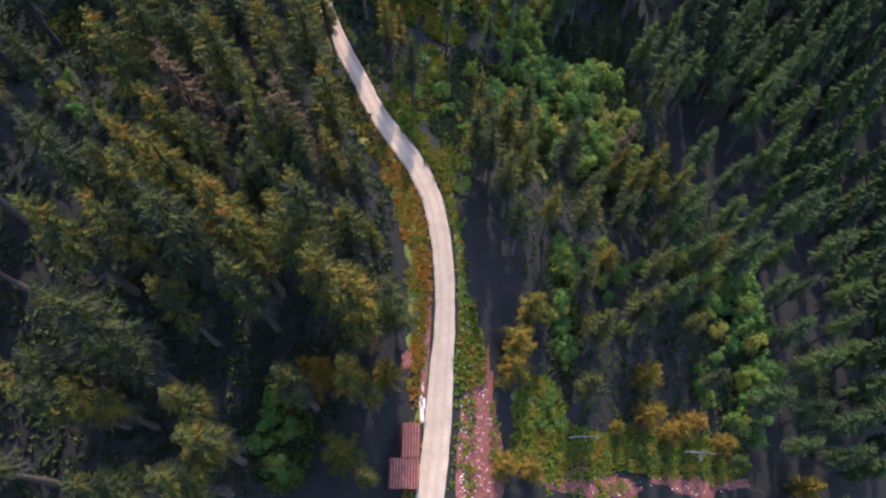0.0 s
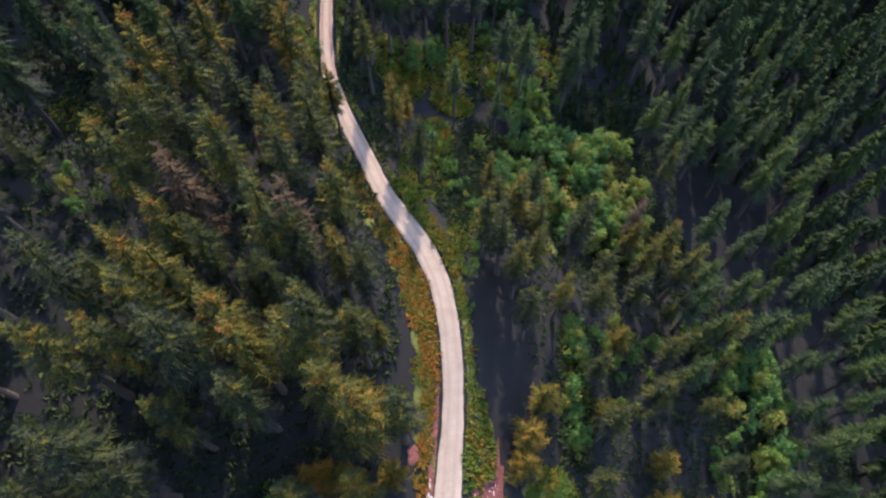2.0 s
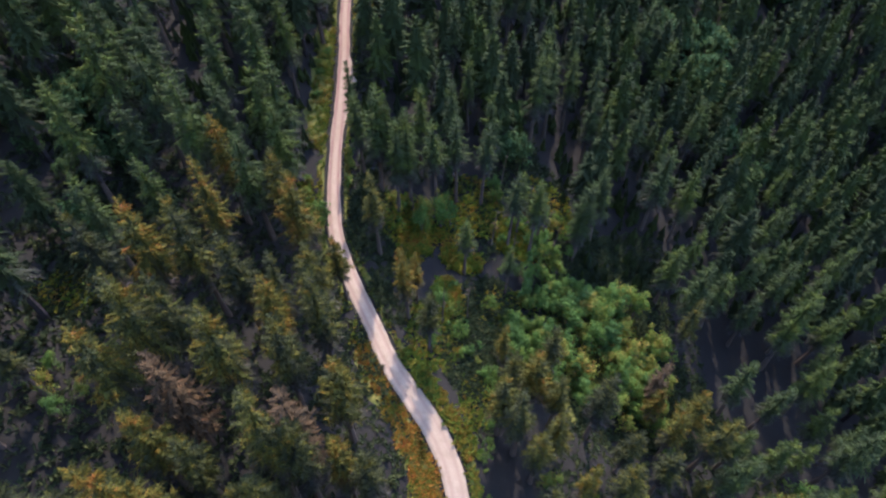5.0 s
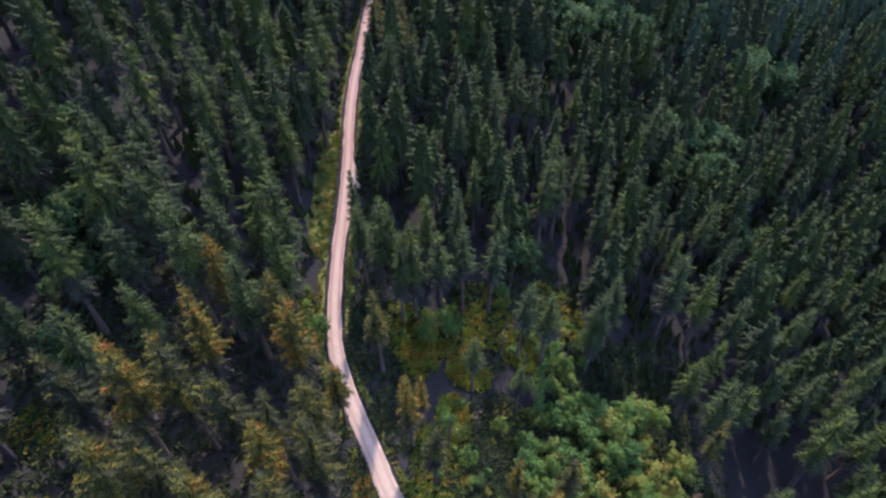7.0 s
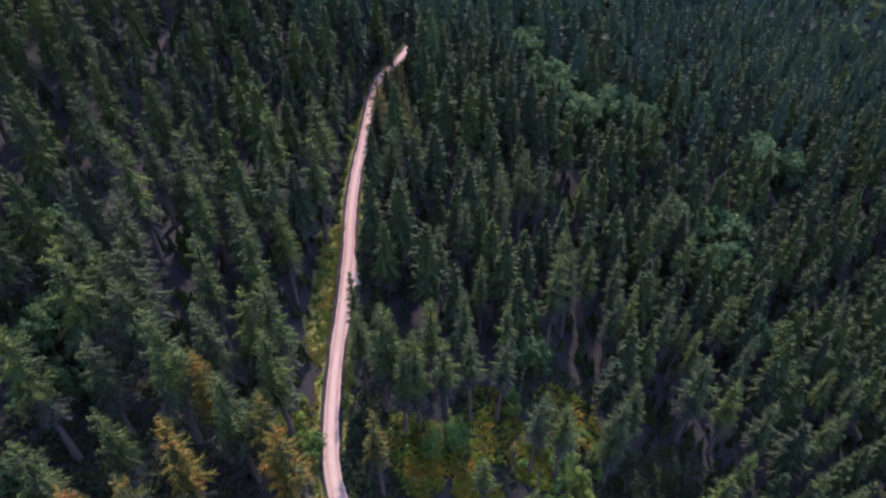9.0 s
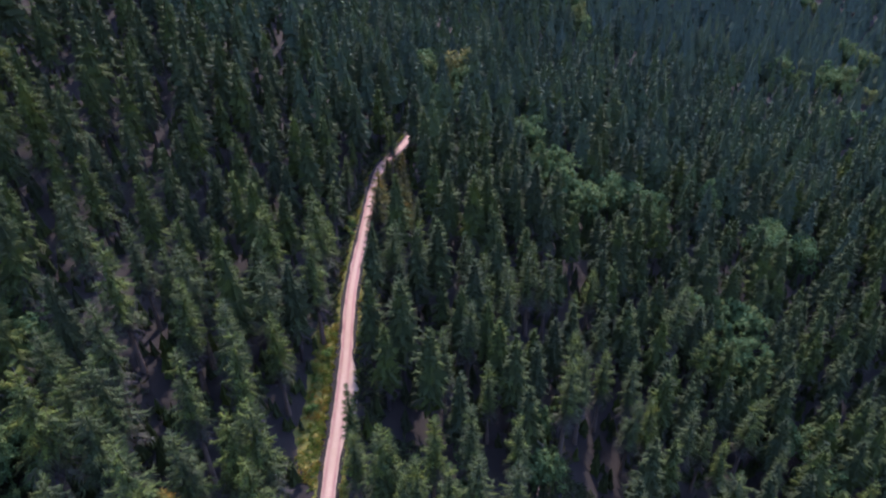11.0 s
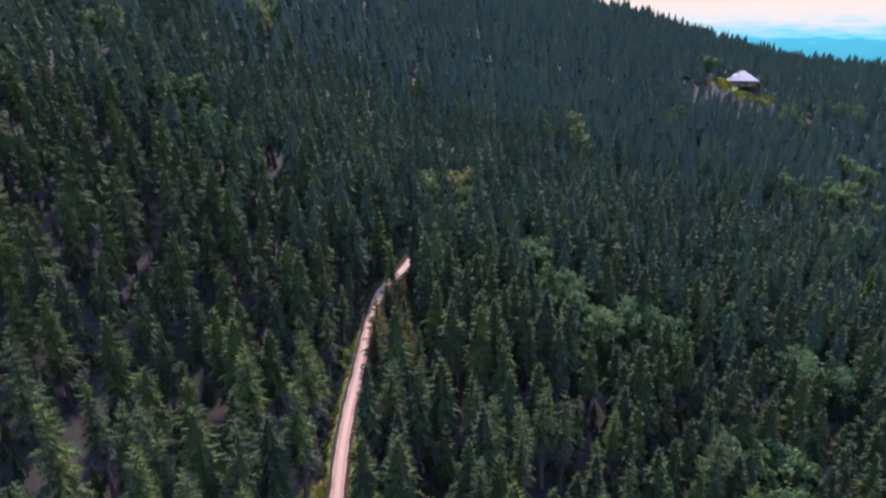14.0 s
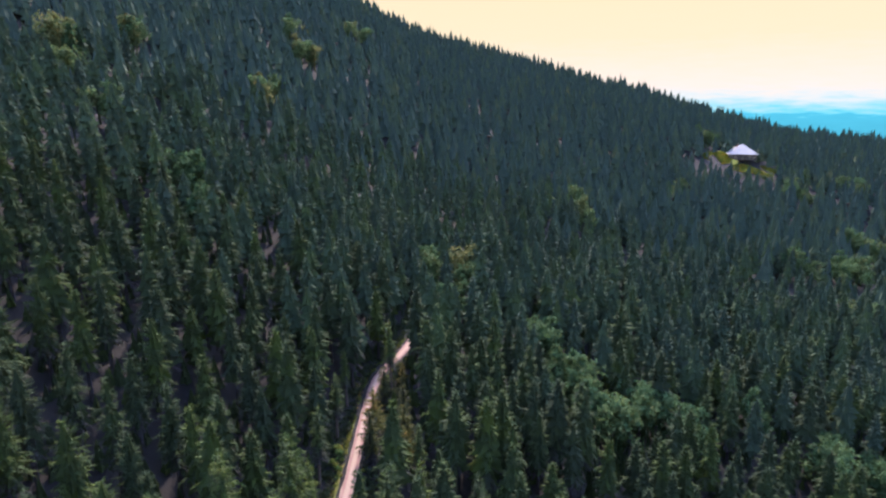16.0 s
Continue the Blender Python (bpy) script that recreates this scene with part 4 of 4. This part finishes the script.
FAR_LEAFY = [joined(leaf_crown(85 + k, 8, 2.5 + 0.3 * k, 18, 26, 0.30), limbs_shape(85 + k, 8, 2.5 + 0.3 * k, 4)) for k in range(3)]
v, t, a = stand_arrays(FAR_LEAFY, far_leafy, [rnd.random() * (0.4 if p[1] < 225 else 1.0 if p[0] < 0 else 0.65) for p in far_leafy])
tagged(new("far_broadleaf_trees", mesh_of("far_broadleaf_trees", v, t, M_LEAF_FAR, a)), "yellow-green broad-leaved trees scattered in the far spruce wood", "trees", kind="stuff")
# shrubs: middle x, y, half width, half length, how many, height
for x, y, w, l, n, h in ((18.6, 39, 1.0, 4.5, 9, 3.5), (17.8, 29, 0.8, 6, 10, 3.0), (13.5, 17.5, 3.5, 4, 9, 1.8), (24, 13.5, 5, 2, 7, 1.6), (-2.0, 72, 1.8, 3.5, 5, 2.2), (12, 84, 7, 7, 16, 2.5),
                         (-9.5, 85.5, 2, 3, 5, 2.2), (-25, 84, 1.6, 5, 6, 2.2), (-24.6, 112, 0.9, 8, 9, 1.7), (-18.2, 128, 0.8, 8, 10, 1.6), (-17.8, 90, 0.6, 7, 9, 1.3), (4.5, 60, 3, 3, 5, 2.0), (1.5, 65, 3, 5, 8, 2.0), (3.2, 47, 0.6, 7, 7, 1.2), (-24.5, 155, 0.8, 6, 6, 1.6)):
    for _ in range(n):
        a, q = rnd.uniform(0, 6.28), math.sqrt(rnd.random())
        leafy_at(x + w * q * math.cos(a), y + l * q * math.sin(a), h * rnd.uniform(0.6, 1.2), SHRUB)
for _, ob in (*BEECH, *SHRUB):
    for o in (*ob.children_recursive, ob):
        bpy.data.objects.remove(o)

# ---- weeds and grass of the verges and clearings ----
def weeds(name, spots, label, material, tall, seed):
    """Blades and leaves in tufts; spots are x, y."""
    r = np.random.RandomState(seed)
    P = np.asarray(spots, float)
    steep = np.hypot(1, (road_x(P[:, 1] + 1) - road_x(P[:, 1] - 1)) / 2)
    P = P[(np.abs(P[:, 0] - road_x(P[:, 1])) / steep > np.where(P[:, 1] < 30, 2.15, 1.75)) | (P[:, 1] > 205)]
    k = 5
    n = len(P) * k
    base = np.repeat(np.c_[P, land(P[:, 0], P[:, 1])], k, 0) + np.c_[r.normal(0, 0.13, (n, 2)), np.full(n, -0.03)]
    a = r.uniform(0, 6.283, n)
    h = tall * r.uniform(0.35, 1.3, n)
    out = np.stack([np.cos(a), np.sin(a), np.zeros(n)], 1)
    side = np.stack([-np.sin(a), np.cos(a), np.zeros(n)], 1)
    wd = (0.05 + 0.22 * h * r.uniform(0.4, 1.2, n))[:, None]
    midp = base + out * (0.45 * h)[:, None] + np.c_[np.zeros((n, 2)), 0.50 * h]
    tip = base + out * (1.0 * h)[:, None] + np.c_[np.zeros((n, 2)), 0.52 * h]
    V = np.stack([base, midp - side * wd, tip, midp + side * wd], 1).reshape(-1, 3)
    i = np.arange(n) * 4
    T = np.concatenate([np.stack([i, i + 1, i + 2], 1), np.stack([i, i + 2, i + 3], 1)])
    return tagged(new(name, mesh_of(name, V, T, material)), label, "weeds", kind="stuff")


def strip(y0, y1, d0, d1, per_m2, seed):
    r = np.random.RandomState(seed)
    n = int(abs(d1 - d0) * (y1 - y0) * per_m2)
    y = r.uniform(y0, y1, n)
    return np.c_[road_x(y) + r.uniform(d0, d1, n), y]


def spot(x, y, w, l, per_m2, seed):
    r = np.random.RandomState(seed)
    n = int(3.14 * w * l * per_m2)
    a, q = r.uniform(0, 6.283, n), np.sqrt(r.uniform(0, 1, n))
    return np.c_[x + w * q * np.cos(a), y + l * q * np.sin(a)]


weeds("verge_weeds", np.concatenate([strip(18, 60, 1.75, 3.0, 7, 1), strip(60, 200, 1.6, 2.5, 5, 2), strip(64, 200, -2.6, -1.65, 5, 3), strip(-5, 18, 1.9, 3.0, 1.6, 4), strip(95, 124, -5.2, -1.6, 7, 5),
                                     np.concatenate([spot(float(road_x(y)) - d, y, 1.2, 1.8, 7, int(y * 3)) for y, d in ((24, 3.0), (27, 4.2), (33, 4.6), (38, 3.4), (42, 5.0), (47, 4.6), (52, 4.0), (57, 3.6), (62, 3.0), (67, 2.8))])]),
      "low green weeds along the edge of the track", M_WEED, 0.45, 1)
weeds("verge_grass", np.concatenate([spot(float(road_x(y)) - d, y, w, 2.4, 11, int(y * 7)) for y, d, w in ((20, 3.6, 0.8), (24, 3.5, 0.8), (28, 3.5, 1.1), (32, 3.2, 1.4), (36, 3.0, 1.5), (40, 3.4, 1.9), (44, 3.6, 2.1), (48, 3.8, 2.2), (52, 3.4, 2.0), (56, 3.0, 1.6), (60, 2.8, 1.3))]
                                    + [strip(-5, 20, -3.2, -1.9, 3, 7)]), "tall yellow and orange grass on the bank beside the track", M_DRYGRASS, 0.5, 2)
weeds("clearing_weeds", np.concatenate([spot(14, 17.5, 4.5, 5, 6, 9), spot(18, 12.5, 9, 4, 5, 30), spot(35, 14, 11, 4, 5, 31), spot(22, 7.5, 8, 2, 1.0, 34), spot(3.2, 12, 0.9, 9, 1.8, 32), spot(3.6, 25, 1.2, 6, 6, 46), spot(6.6, 14, 0.8, 4, 2, 35), spot(24, 13.5, 6, 2, 6, 10), spot(-2.0, 71, 2.4, 4.5, 8, 11), spot(10, 87, 4.5, 4, 5, 12), spot(-10, 85, 3, 4, 5, 13), spot(8, 72, 6, 5, 2, 36), spot(-4, 64, 4, 6, 4, 37), spot(2.2, 55, 2.6, 5, 4, 39), spot(3, 92, 5, 6, 3, 38), spot(18.5, 34, 2, 11, 5, 14), spot(3.8, 23, 1.8, 4, 6, 15), strip(46, 60, 1.7, 4.6, 6, 33),
                                        spot(24, 70, 10, 11, 3, 16), spot(-19, 11.5, 3, 6, 4, 17), spot(46, 14, 9, 4, 4, 18), spot(-47, 59, 3, 3, 4, 19)]), "rank green weeds in a forest clearing", M_WEED, 0.75, 3)
weeds("clearing_grass", np.concatenate([spot(10, 86.5, 4.5, 3.5, 7, 40), spot(-2, 71, 2.4, 4.4, 5, 41), spot(-8.4, 82, 2.4, 4, 9, 48), spot(0.4, 79.8, 3.4, 2.6, 9, 49), spot(4, 90, 4, 5, 2.5, 45), spot(-8, 83, 4, 6, 4, 42), spot(-1, 84, 3, 4, 3.5, 47), spot(16, 96, 6, 6, 2, 43), spot(-25, 84, 2, 5, 3, 44)]), "tall yellow-green grass in a forest clearing", M_CLEARING, 0.9, 6)
weeds("undergrowth", np.concatenate([spot(x, y, w + 1.5, l + 1.5, 2.0, 50 + k) for k, (x, y, w, l) in enumerate(GAPS) if y < 150 and x not in (-26, -17, -5, 9, 1, 15, 12, -2, 9.5, 29, 5.5, 17, 35, 43, 53, 60, 31, -15.0, -14, 21, 30, 55, 20, -20)] + [spot(-10, 71, 3.2, 8, 3, 90), spot(-15, 84, 2.4, 12, 3, 95), spot(38, 72, 9, 12, 0.8, 96), spot(-34, 40, 27, 40, 1.3, 91), spot(38, 38, 27, 28, 0.7, 92), spot(3, 55, 3, 6, 2, 93), spot(-55, 75, 20, 30, 1.1, 94), spot(1.5, 63, 4.5, 9, 6, 99), spot(5, 72, 5, 6, 4, 100), strip(100, 205, 2.2, 6.5, 2.5, 97), strip(124, 205, -6.5, -2.2, 2.5, 98)]), "green undergrowth between the spruces, darkened to stand for shade", M_UNDER, 0.8, 5)
weeds("meadow_grass", np.concatenate([spot(195, 516, 10, 9, 5, 20), spot(214, 502, 16, 6, 3, 21), spot(232, 512, 6, 5, 3, 22)]), "yellow-green meadow grass below the lodge", M_CLEARING, 1.0, 4)

def stones(name, spots, size, seed, label):
    """Loose stones: squat eight-sided lumps sunk a little into the ground."""
    r = np.random.RandomState(seed)
    V, T = [], []
    ring = [(math.cos(a), math.sin(a)) for a in np.linspace(0, 2 * math.pi, 6, endpoint=False)]
    for x, y in spots:
        s, z, i, turn = size * r.uniform(0.4, 1.5), float(land(x, y)) + 0.1, len(V), r.uniform(0, 6.28)
        V.append((x, y, z + 0.6 * s))
        for k, (c, d) in enumerate(ring):
            q = s * r.uniform(0.7, 1.2)
            V.append((x + q * (c * math.cos(turn) - d * math.sin(turn)), y + q * (c * math.sin(turn) + d * math.cos(turn)), z + 0.25 * s))
            V.append((x + 0.9 * q * c, y + 0.9 * q * d, z - 0.4))
        for k in range(6):
            a, b = i + 1 + 2 * k, i + 1 + 2 * ((k + 1) % 6)
            T += [(i, a, b), (a, a + 1, b + 1), (a, b + 1, b)]
    return tagged(new(name, mesh_of(name, V, T, M_STONE)), label, "stones", kind="stuff")


stones("loose_stones", np.concatenate([spot(3.1, 28, 0.8, 2.0, 16, 70), spot(4.2, 22.5, 1.2, 2.5, 7, 71), spot(4.6, 11, 2.2, 10, 2.2, 72), spot(2.6, 8, 0.5, 10, 5, 73), spot(24, 8.5, 9, 1.8, 0.7, 74), spot(42, 10.5, 9, 3, 0.6, 75)]), 0.08, 6, "loose pale stones on the soil beside the track")

# ---- shed with rusty sheet roofs beside the track ----
def box(bm, lo, hi):
    vs = [bm.verts.new((x, y, z)) for x in (lo[0], hi[0]) for y in (lo[1], hi[1]) for z in (lo[2], hi[2])]
    for f in ((0, 1, 3, 2), (4, 6, 7, 5), (0, 4, 5, 1), (2, 3, 7, 6), (0, 2, 6, 4), (1, 5, 7, 3)):
        bm.faces.new([vs[i] for i in f])


def beam(bm, p, q, w, d=None):
    """A squared bar from p to q."""
    p, q = Vector(p), Vector(q)
    ax = (q - p).normalized()
    u = ax.cross(Vector((0, 0, 1)) if abs(ax.z) < 0.9 else Vector((0, 1, 0))).normalized() * w / 2
    v = ax.cross(u).normalized() * (d or w) / 2
    a = [bm.verts.new(p + s * u + t * v) for s, t in ((-1, -1), (1, -1), (1, 1), (-1, 1))]
    b = [bm.verts.new(q + s * u + t * v) for s, t in ((-1, -1), (1, -1), (1, 1), (-1, 1))]
    for k in range(4):
        bm.faces.new((a[k], a[(k + 1) % 4], b[(k + 1) % 4], b[k]))
    bm.faces.new(a[::-1]), bm.faces.new(b)


def corrugated(x0, x1, y0, y1, z_of, seed, pitch=RIB):
    """A rolled sheet, its ribs along y."""
    r = random.Random(seed)
    bm = bmesh.new()
    n = int((x1 - x0) / (pitch / 8))
    rows = []
    for y in (y0, (y0 + y1) / 2, y1):
        row = []
        for k in range(n + 1):
            x = x0 + (x1 - x0) * k / n
            row.append(bm.verts.new((x, y + r.uniform(-0.02, 0.02), z_of(x, y) + 0.06 * math.sin(2 * math.pi * x / pitch) + r.uniform(-0.006, 0.006))))
        rows.append(row)
    for a, b in zip(rows, rows[1:]):
        for k in range(n):
            bm.faces.new((a[k], a[k + 1], b[k + 1], b[k]))
    bmesh.ops.solidify(bm, geom=bm.faces[:], thickness=0.012)
    return bm


def shed(x0, x1, y0, y1, eave, pitch_x, seed):
    g = max(float(land(x, y)) for x in (x0, x1) for y in (y0, y1))
    low = min(float(land(x, y)) for x in (x0, x1) for y in (y0, y1)) - 0.2
    root = new("shed")
    root.location = (0, 0, 0)
    top = lambda x, y: g + eave + pitch_x * (x1 - x) + 0.02 * (y - y0)
    k = 0
    for a in (x0, (x0 + x1) / 2 - 0.05):
        part("roof_sheet", corrugated(a - 0.1, a + (x1 - x0) / 2 + 0.1, y0 - 0.25, (y0 + y1) / 2 + 0.1, lambda x, y: top(x, y) + 0.02 + 0.015 * k, seed + k), M_RUST, root)
        part("roof_sheet", corrugated(a - 0.1, a + (x1 - x0) / 2 + 0.1, (y0 + y1) / 2 - 0.1, y1 + 0.25, lambda x, y: top(x, y) + 0.05 + 0.015 * k, seed + 9 + k), M_RUST, root)
        k += 1
    for x in (x0 + 0.1, x1 - 0.1):
        for y in (y0 + 0.1, y1 - 0.1):
            bm = bmesh.new()
            beam(bm, (x, y, low), (x, y, top(x, y) - 0.1), 0.14)
            part("post", bm, M_PLANK, root)
    for y in (y0 + 0.1, y1 - 0.1):
        bm = bmesh.new()
        beam(bm, (x0, y, top(x0, y) - 0.09), (x1, y, top(x1, y) - 0.09), 0.12)
        part("rafter", bm, M_PLANK, root)
    for x in (x0 + 0.02, x1 - 0.02):
        n = int((y1 - y0) / 0.24)
        for j in range(n):
            bm = bmesh.new()
            y = y0 + (j + 0.5) * (y1 - y0) / n
            beam(bm, (x, y, low), (x, y, top(x, y) - 0.14), 0.03, 0.21)
            part("board", bm, M_PLANK, root)
    return tagged(root, "low plank shed with a rusty red corrugated roof beside the track", "shed", "sheds beside the track")


shed(-5.1, -2.95, 10.45, 14.1, 1.9, 0.12, 1)
shed(-6.6, -3.05, 6.8, 9.9, 1.6, 0.10, 5)

# ---- dead stems and snags ----
def dead_stem(x, y, height, lean, turn, foot, material, label, name="dead_stem"):
    r = random.Random(int(x * 10))
    root = new(name)
    v, t = trunk_shape(height, foot, 7, 6, 0.15, int(x))
    stem = new("stem", mesh_of("stem", v, t, material))
    stem.parent = root
    for k in range(5):
        bm = bmesh.new()
        z, a = height * r.uniform(0.35, 0.9), r.uniform(0, 6.28)
        beam(bm, (0, 0, z), (math.cos(a) * 0.7, math.sin(a) * 0.7, z + 0.2), 0.05)
        part("twig", bm, material, root)
    root.matrix_world = Matrix.LocRotScale((x, y, float(land(x, y)) - 0.05), Euler((0, lean, turn)), None)
    return tagged(root, label, "dead tree", "dead stems on the slope")


dead_stem(18.4, 14.6, 5.5, 0.75, -0.1, 0.12, M_GREYWOOD, "thin grey dead stem leaning over the lower slope")
dead_stem(39.3, 14.3, 6.0, 0.95, -0.15, 0.12, M_GREYWOOD, "thin grey dead stem leaning over the lower slope")
dead_stem(41.6, 13.2, 5.5, 0.08, 0.5, 0.09, M_GREYWOOD, "thin grey dead stem standing on the lower slope")
dead_stem(47.6, 10.2, 9.0, 1.75, -0.15, 0.11, M_BARK, "fallen dark stem lying down the slope")
dead_stem(75.8, 130.4, 9.0, 0.04, 0.0, 0.26, M_PALEWOOD, "pale broken snag among the spruces", "snag")
dead_stem(5.5, 84.0, 11.0, 0.05, 0.4, 0.14, M_BARK, "dark bare trunk standing in the clearing")
dead_stem(9.0, 81.0, 10.0, 0.03, 2.0, 0.14, M_BARK, "dark bare trunk standing in the clearing")
dead_stem(16.5, 85.5, 9.0, 0.08, 0.9, 0.13, M_BARK, "dark bare trunk standing in the clearing")
dead_stem(-2.8, 66.8, 11.0, 0.02, 0.0, 0.15, M_BARK, "dark bare trunk standing in the clearing")
dead_stem(1.0, 69.0, 10.0, 0.03, 1.0, 0.14, M_BARK, "dark bare trunk standing in the clearing")
dead_stem(11.5, 90.5, 10.0, 0.10, 0.6, 0.14, M_BARK, "dark bare trunk standing in the clearing")
dead_stem(14.5, 88.0, 9.0, 0.14, 0.3, 0.13, M_BARK, "dark bare trunk standing in the clearing")
dead_stem(7.5, 96.0, 11.0, 0.06, 0.2, 0.14, M_BARK, "dark bare trunk standing in the clearing")

# ---- lodge on the far slope ----
def lodge(x, y, turn, wide, deep, wall_h, roof_h):
    root = new("lodge")
    z = float(land(x, y)) - 0.3
    root.matrix_world = pose(x, y, z, 0, 0, turn)
    hw, hd = wide / 2, deep / 2
    for lo, hi in (((-hw, -hd, 0), (hw, -hd + 0.35, wall_h)), ((-hw, hd - 0.35, 0), (hw, hd, wall_h)), ((-hw, -hd + 0.35, 0), (-hw + 0.35, hd - 0.35, wall_h)), ((hw - 0.35, -hd + 0.35, 0), (hw, hd - 0.35, wall_h))):
        bm = bmesh.new()
        box(bm, lo, hi)
        part("wall", bm, M_LOGWALL, root)
    over = 1.3
    cs = [(-hw - over, -hd - over), (hw + over, -hd - over), (hw + over, hd + over), (-hw - over, hd + over)]
    ridge = max(0.0, (wide - deep) / 2) * 0.5
    tops = [(-ridge, 0), (ridge, 0)]
    roof = None
    for k, tp in enumerate((((tops[0]), (tops[1])), ((tops[1]),), ((tops[1]), (tops[0])), ((tops[0]),))):
        bm = bmesh.new()
        a, b = cs[k], cs[(k + 1) % 4]
        ps = [(*a, wall_h - 0.3), (*b, wall_h - 0.3)] + [(*p, wall_h + roof_h) for p in (tp[::-1] if len(tp) == 2 else tp)]
        f = bm.faces.new([bm.verts.new(p) for p in ps])
        bmesh.ops.solidify(bm, geom=[f], thickness=0.25)
        r = part("roof", bm, M_TINROOF, root, "pale sheet-metal roof slope")
        roof = roof or r
    bm = bmesh.new()
    box(bm, (-4.2, -2.6, wall_h + roof_h * 0.45), (-3.2, -1.6, wall_h + roof_h + 0.4))
    part("chimney", bm, M_CHIMNEY, roof)
    bm = bmesh.new()
    box(bm, (-0.6, -hd - 0.06, 0.3), (0.6, -hd - 0.004, 2.4))
    part("door", bm, M_PLANK, root)
    for sx in (-0.8, -0.5, 0.5, 0.8):
        bm = bmesh.new()
        box(bm, (sx * hw - 0.6, -hd - 0.05, 1.2), (sx * hw + 0.6, -hd - 0.004, 2.7))
        w = part("window", bm, M_GLASS, root)
        bm = bmesh.new()
        for lo, hi in (((-0.75, 1.05), (0.75, 1.2)), ((-0.75, 2.7), (0.75, 2.85)), ((-0.75, 1.2), (-0.6, 2.7)), ((0.6, 1.2), (0.75, 2.7)), ((-0.04, 1.2), (0.04, 2.7))):
            box(bm, (sx * hw + lo[0], -hd - 0.09, lo[1]), (sx * hw + hi[0], -hd - 0.052, hi[1]))
        part("frame", bm, M_PALEWOOD, w)
    return tagged(root, "mountain lodge with a pale metal hipped roof on the far slope", "house")


lodge(214, 519, -18, 19, 16, 4.6, 6.2)

# ---- far haze and sky ----
def backdrop():
    m, nt, bsdf, out = tree_of("hazy_distance")
    co = nt.nodes.new("ShaderNodeTexCoord")
    sep = nt.nodes.new("ShaderNodeSeparateXYZ")
    nt.links.new(co.outputs["Object"], sep.inputs[0])
    ns = nt.nodes.new("ShaderNodeTexNoise")
    mp = nt.nodes.new("ShaderNodeMapping")
    mp.inputs["Scale"].default_value = (0.0012, 0.0012, 0.008)
    nt.links.new(co.outputs["Object"], mp.inputs[0])
    nt.links.new(mp.outputs[0], ns.inputs["Vector"])
    ns.inputs["Detail"].default_value = 6
    h = math_node(nt, "ADD", sep.outputs["Z"], math_node(nt, "MULTIPLY", math_node(nt, "SUBTRACT", ns.outputs["Fac"], 0.5), 160))
    h = math_node(nt, "ADD", math_node(nt, "MULTIPLY", h, 1 / 1600), 0.25)
    col = ramp(nt, h, [(0.0, (0.05, 0.40, 0.52)), (0.18, (0.08, 0.62, 0.78)), (0.19, (0.16, 0.78, 0.90)), (0.255, (0.80, 0.92, 0.84)), (0.30, (1.0, 0.92, 0.74)), (0.5, (1.0, 0.88, 0.55)), (1.0, (1.0, 0.85, 0.46))])
    em = nt.nodes.new("ShaderNodeEmission")
    nt.links.new(col, em.inputs["Color"])
    em.inputs["Strength"].default_value = 0.103
    nt.links.new(em.outputs[0], out.inputs["Surface"])
    n, r = 96, 4600
    a = np.linspace(0, 2 * np.pi, n)
    zs = np.array([-700, -200, 0, 300, 900, 1500.0])
    P = np.stack([np.stack([r * np.sin(a), r * np.cos(a), np.full(n, z)], -1) for z in zs])
    ob = new("backdrop", mesh_of("backdrop", P, grid_tris(len(zs), n), m, smooth=True))
    return tagged(ob, "pale cloud bank over hazy blue distant hills", "backdrop", kind="structure")


backdrop()
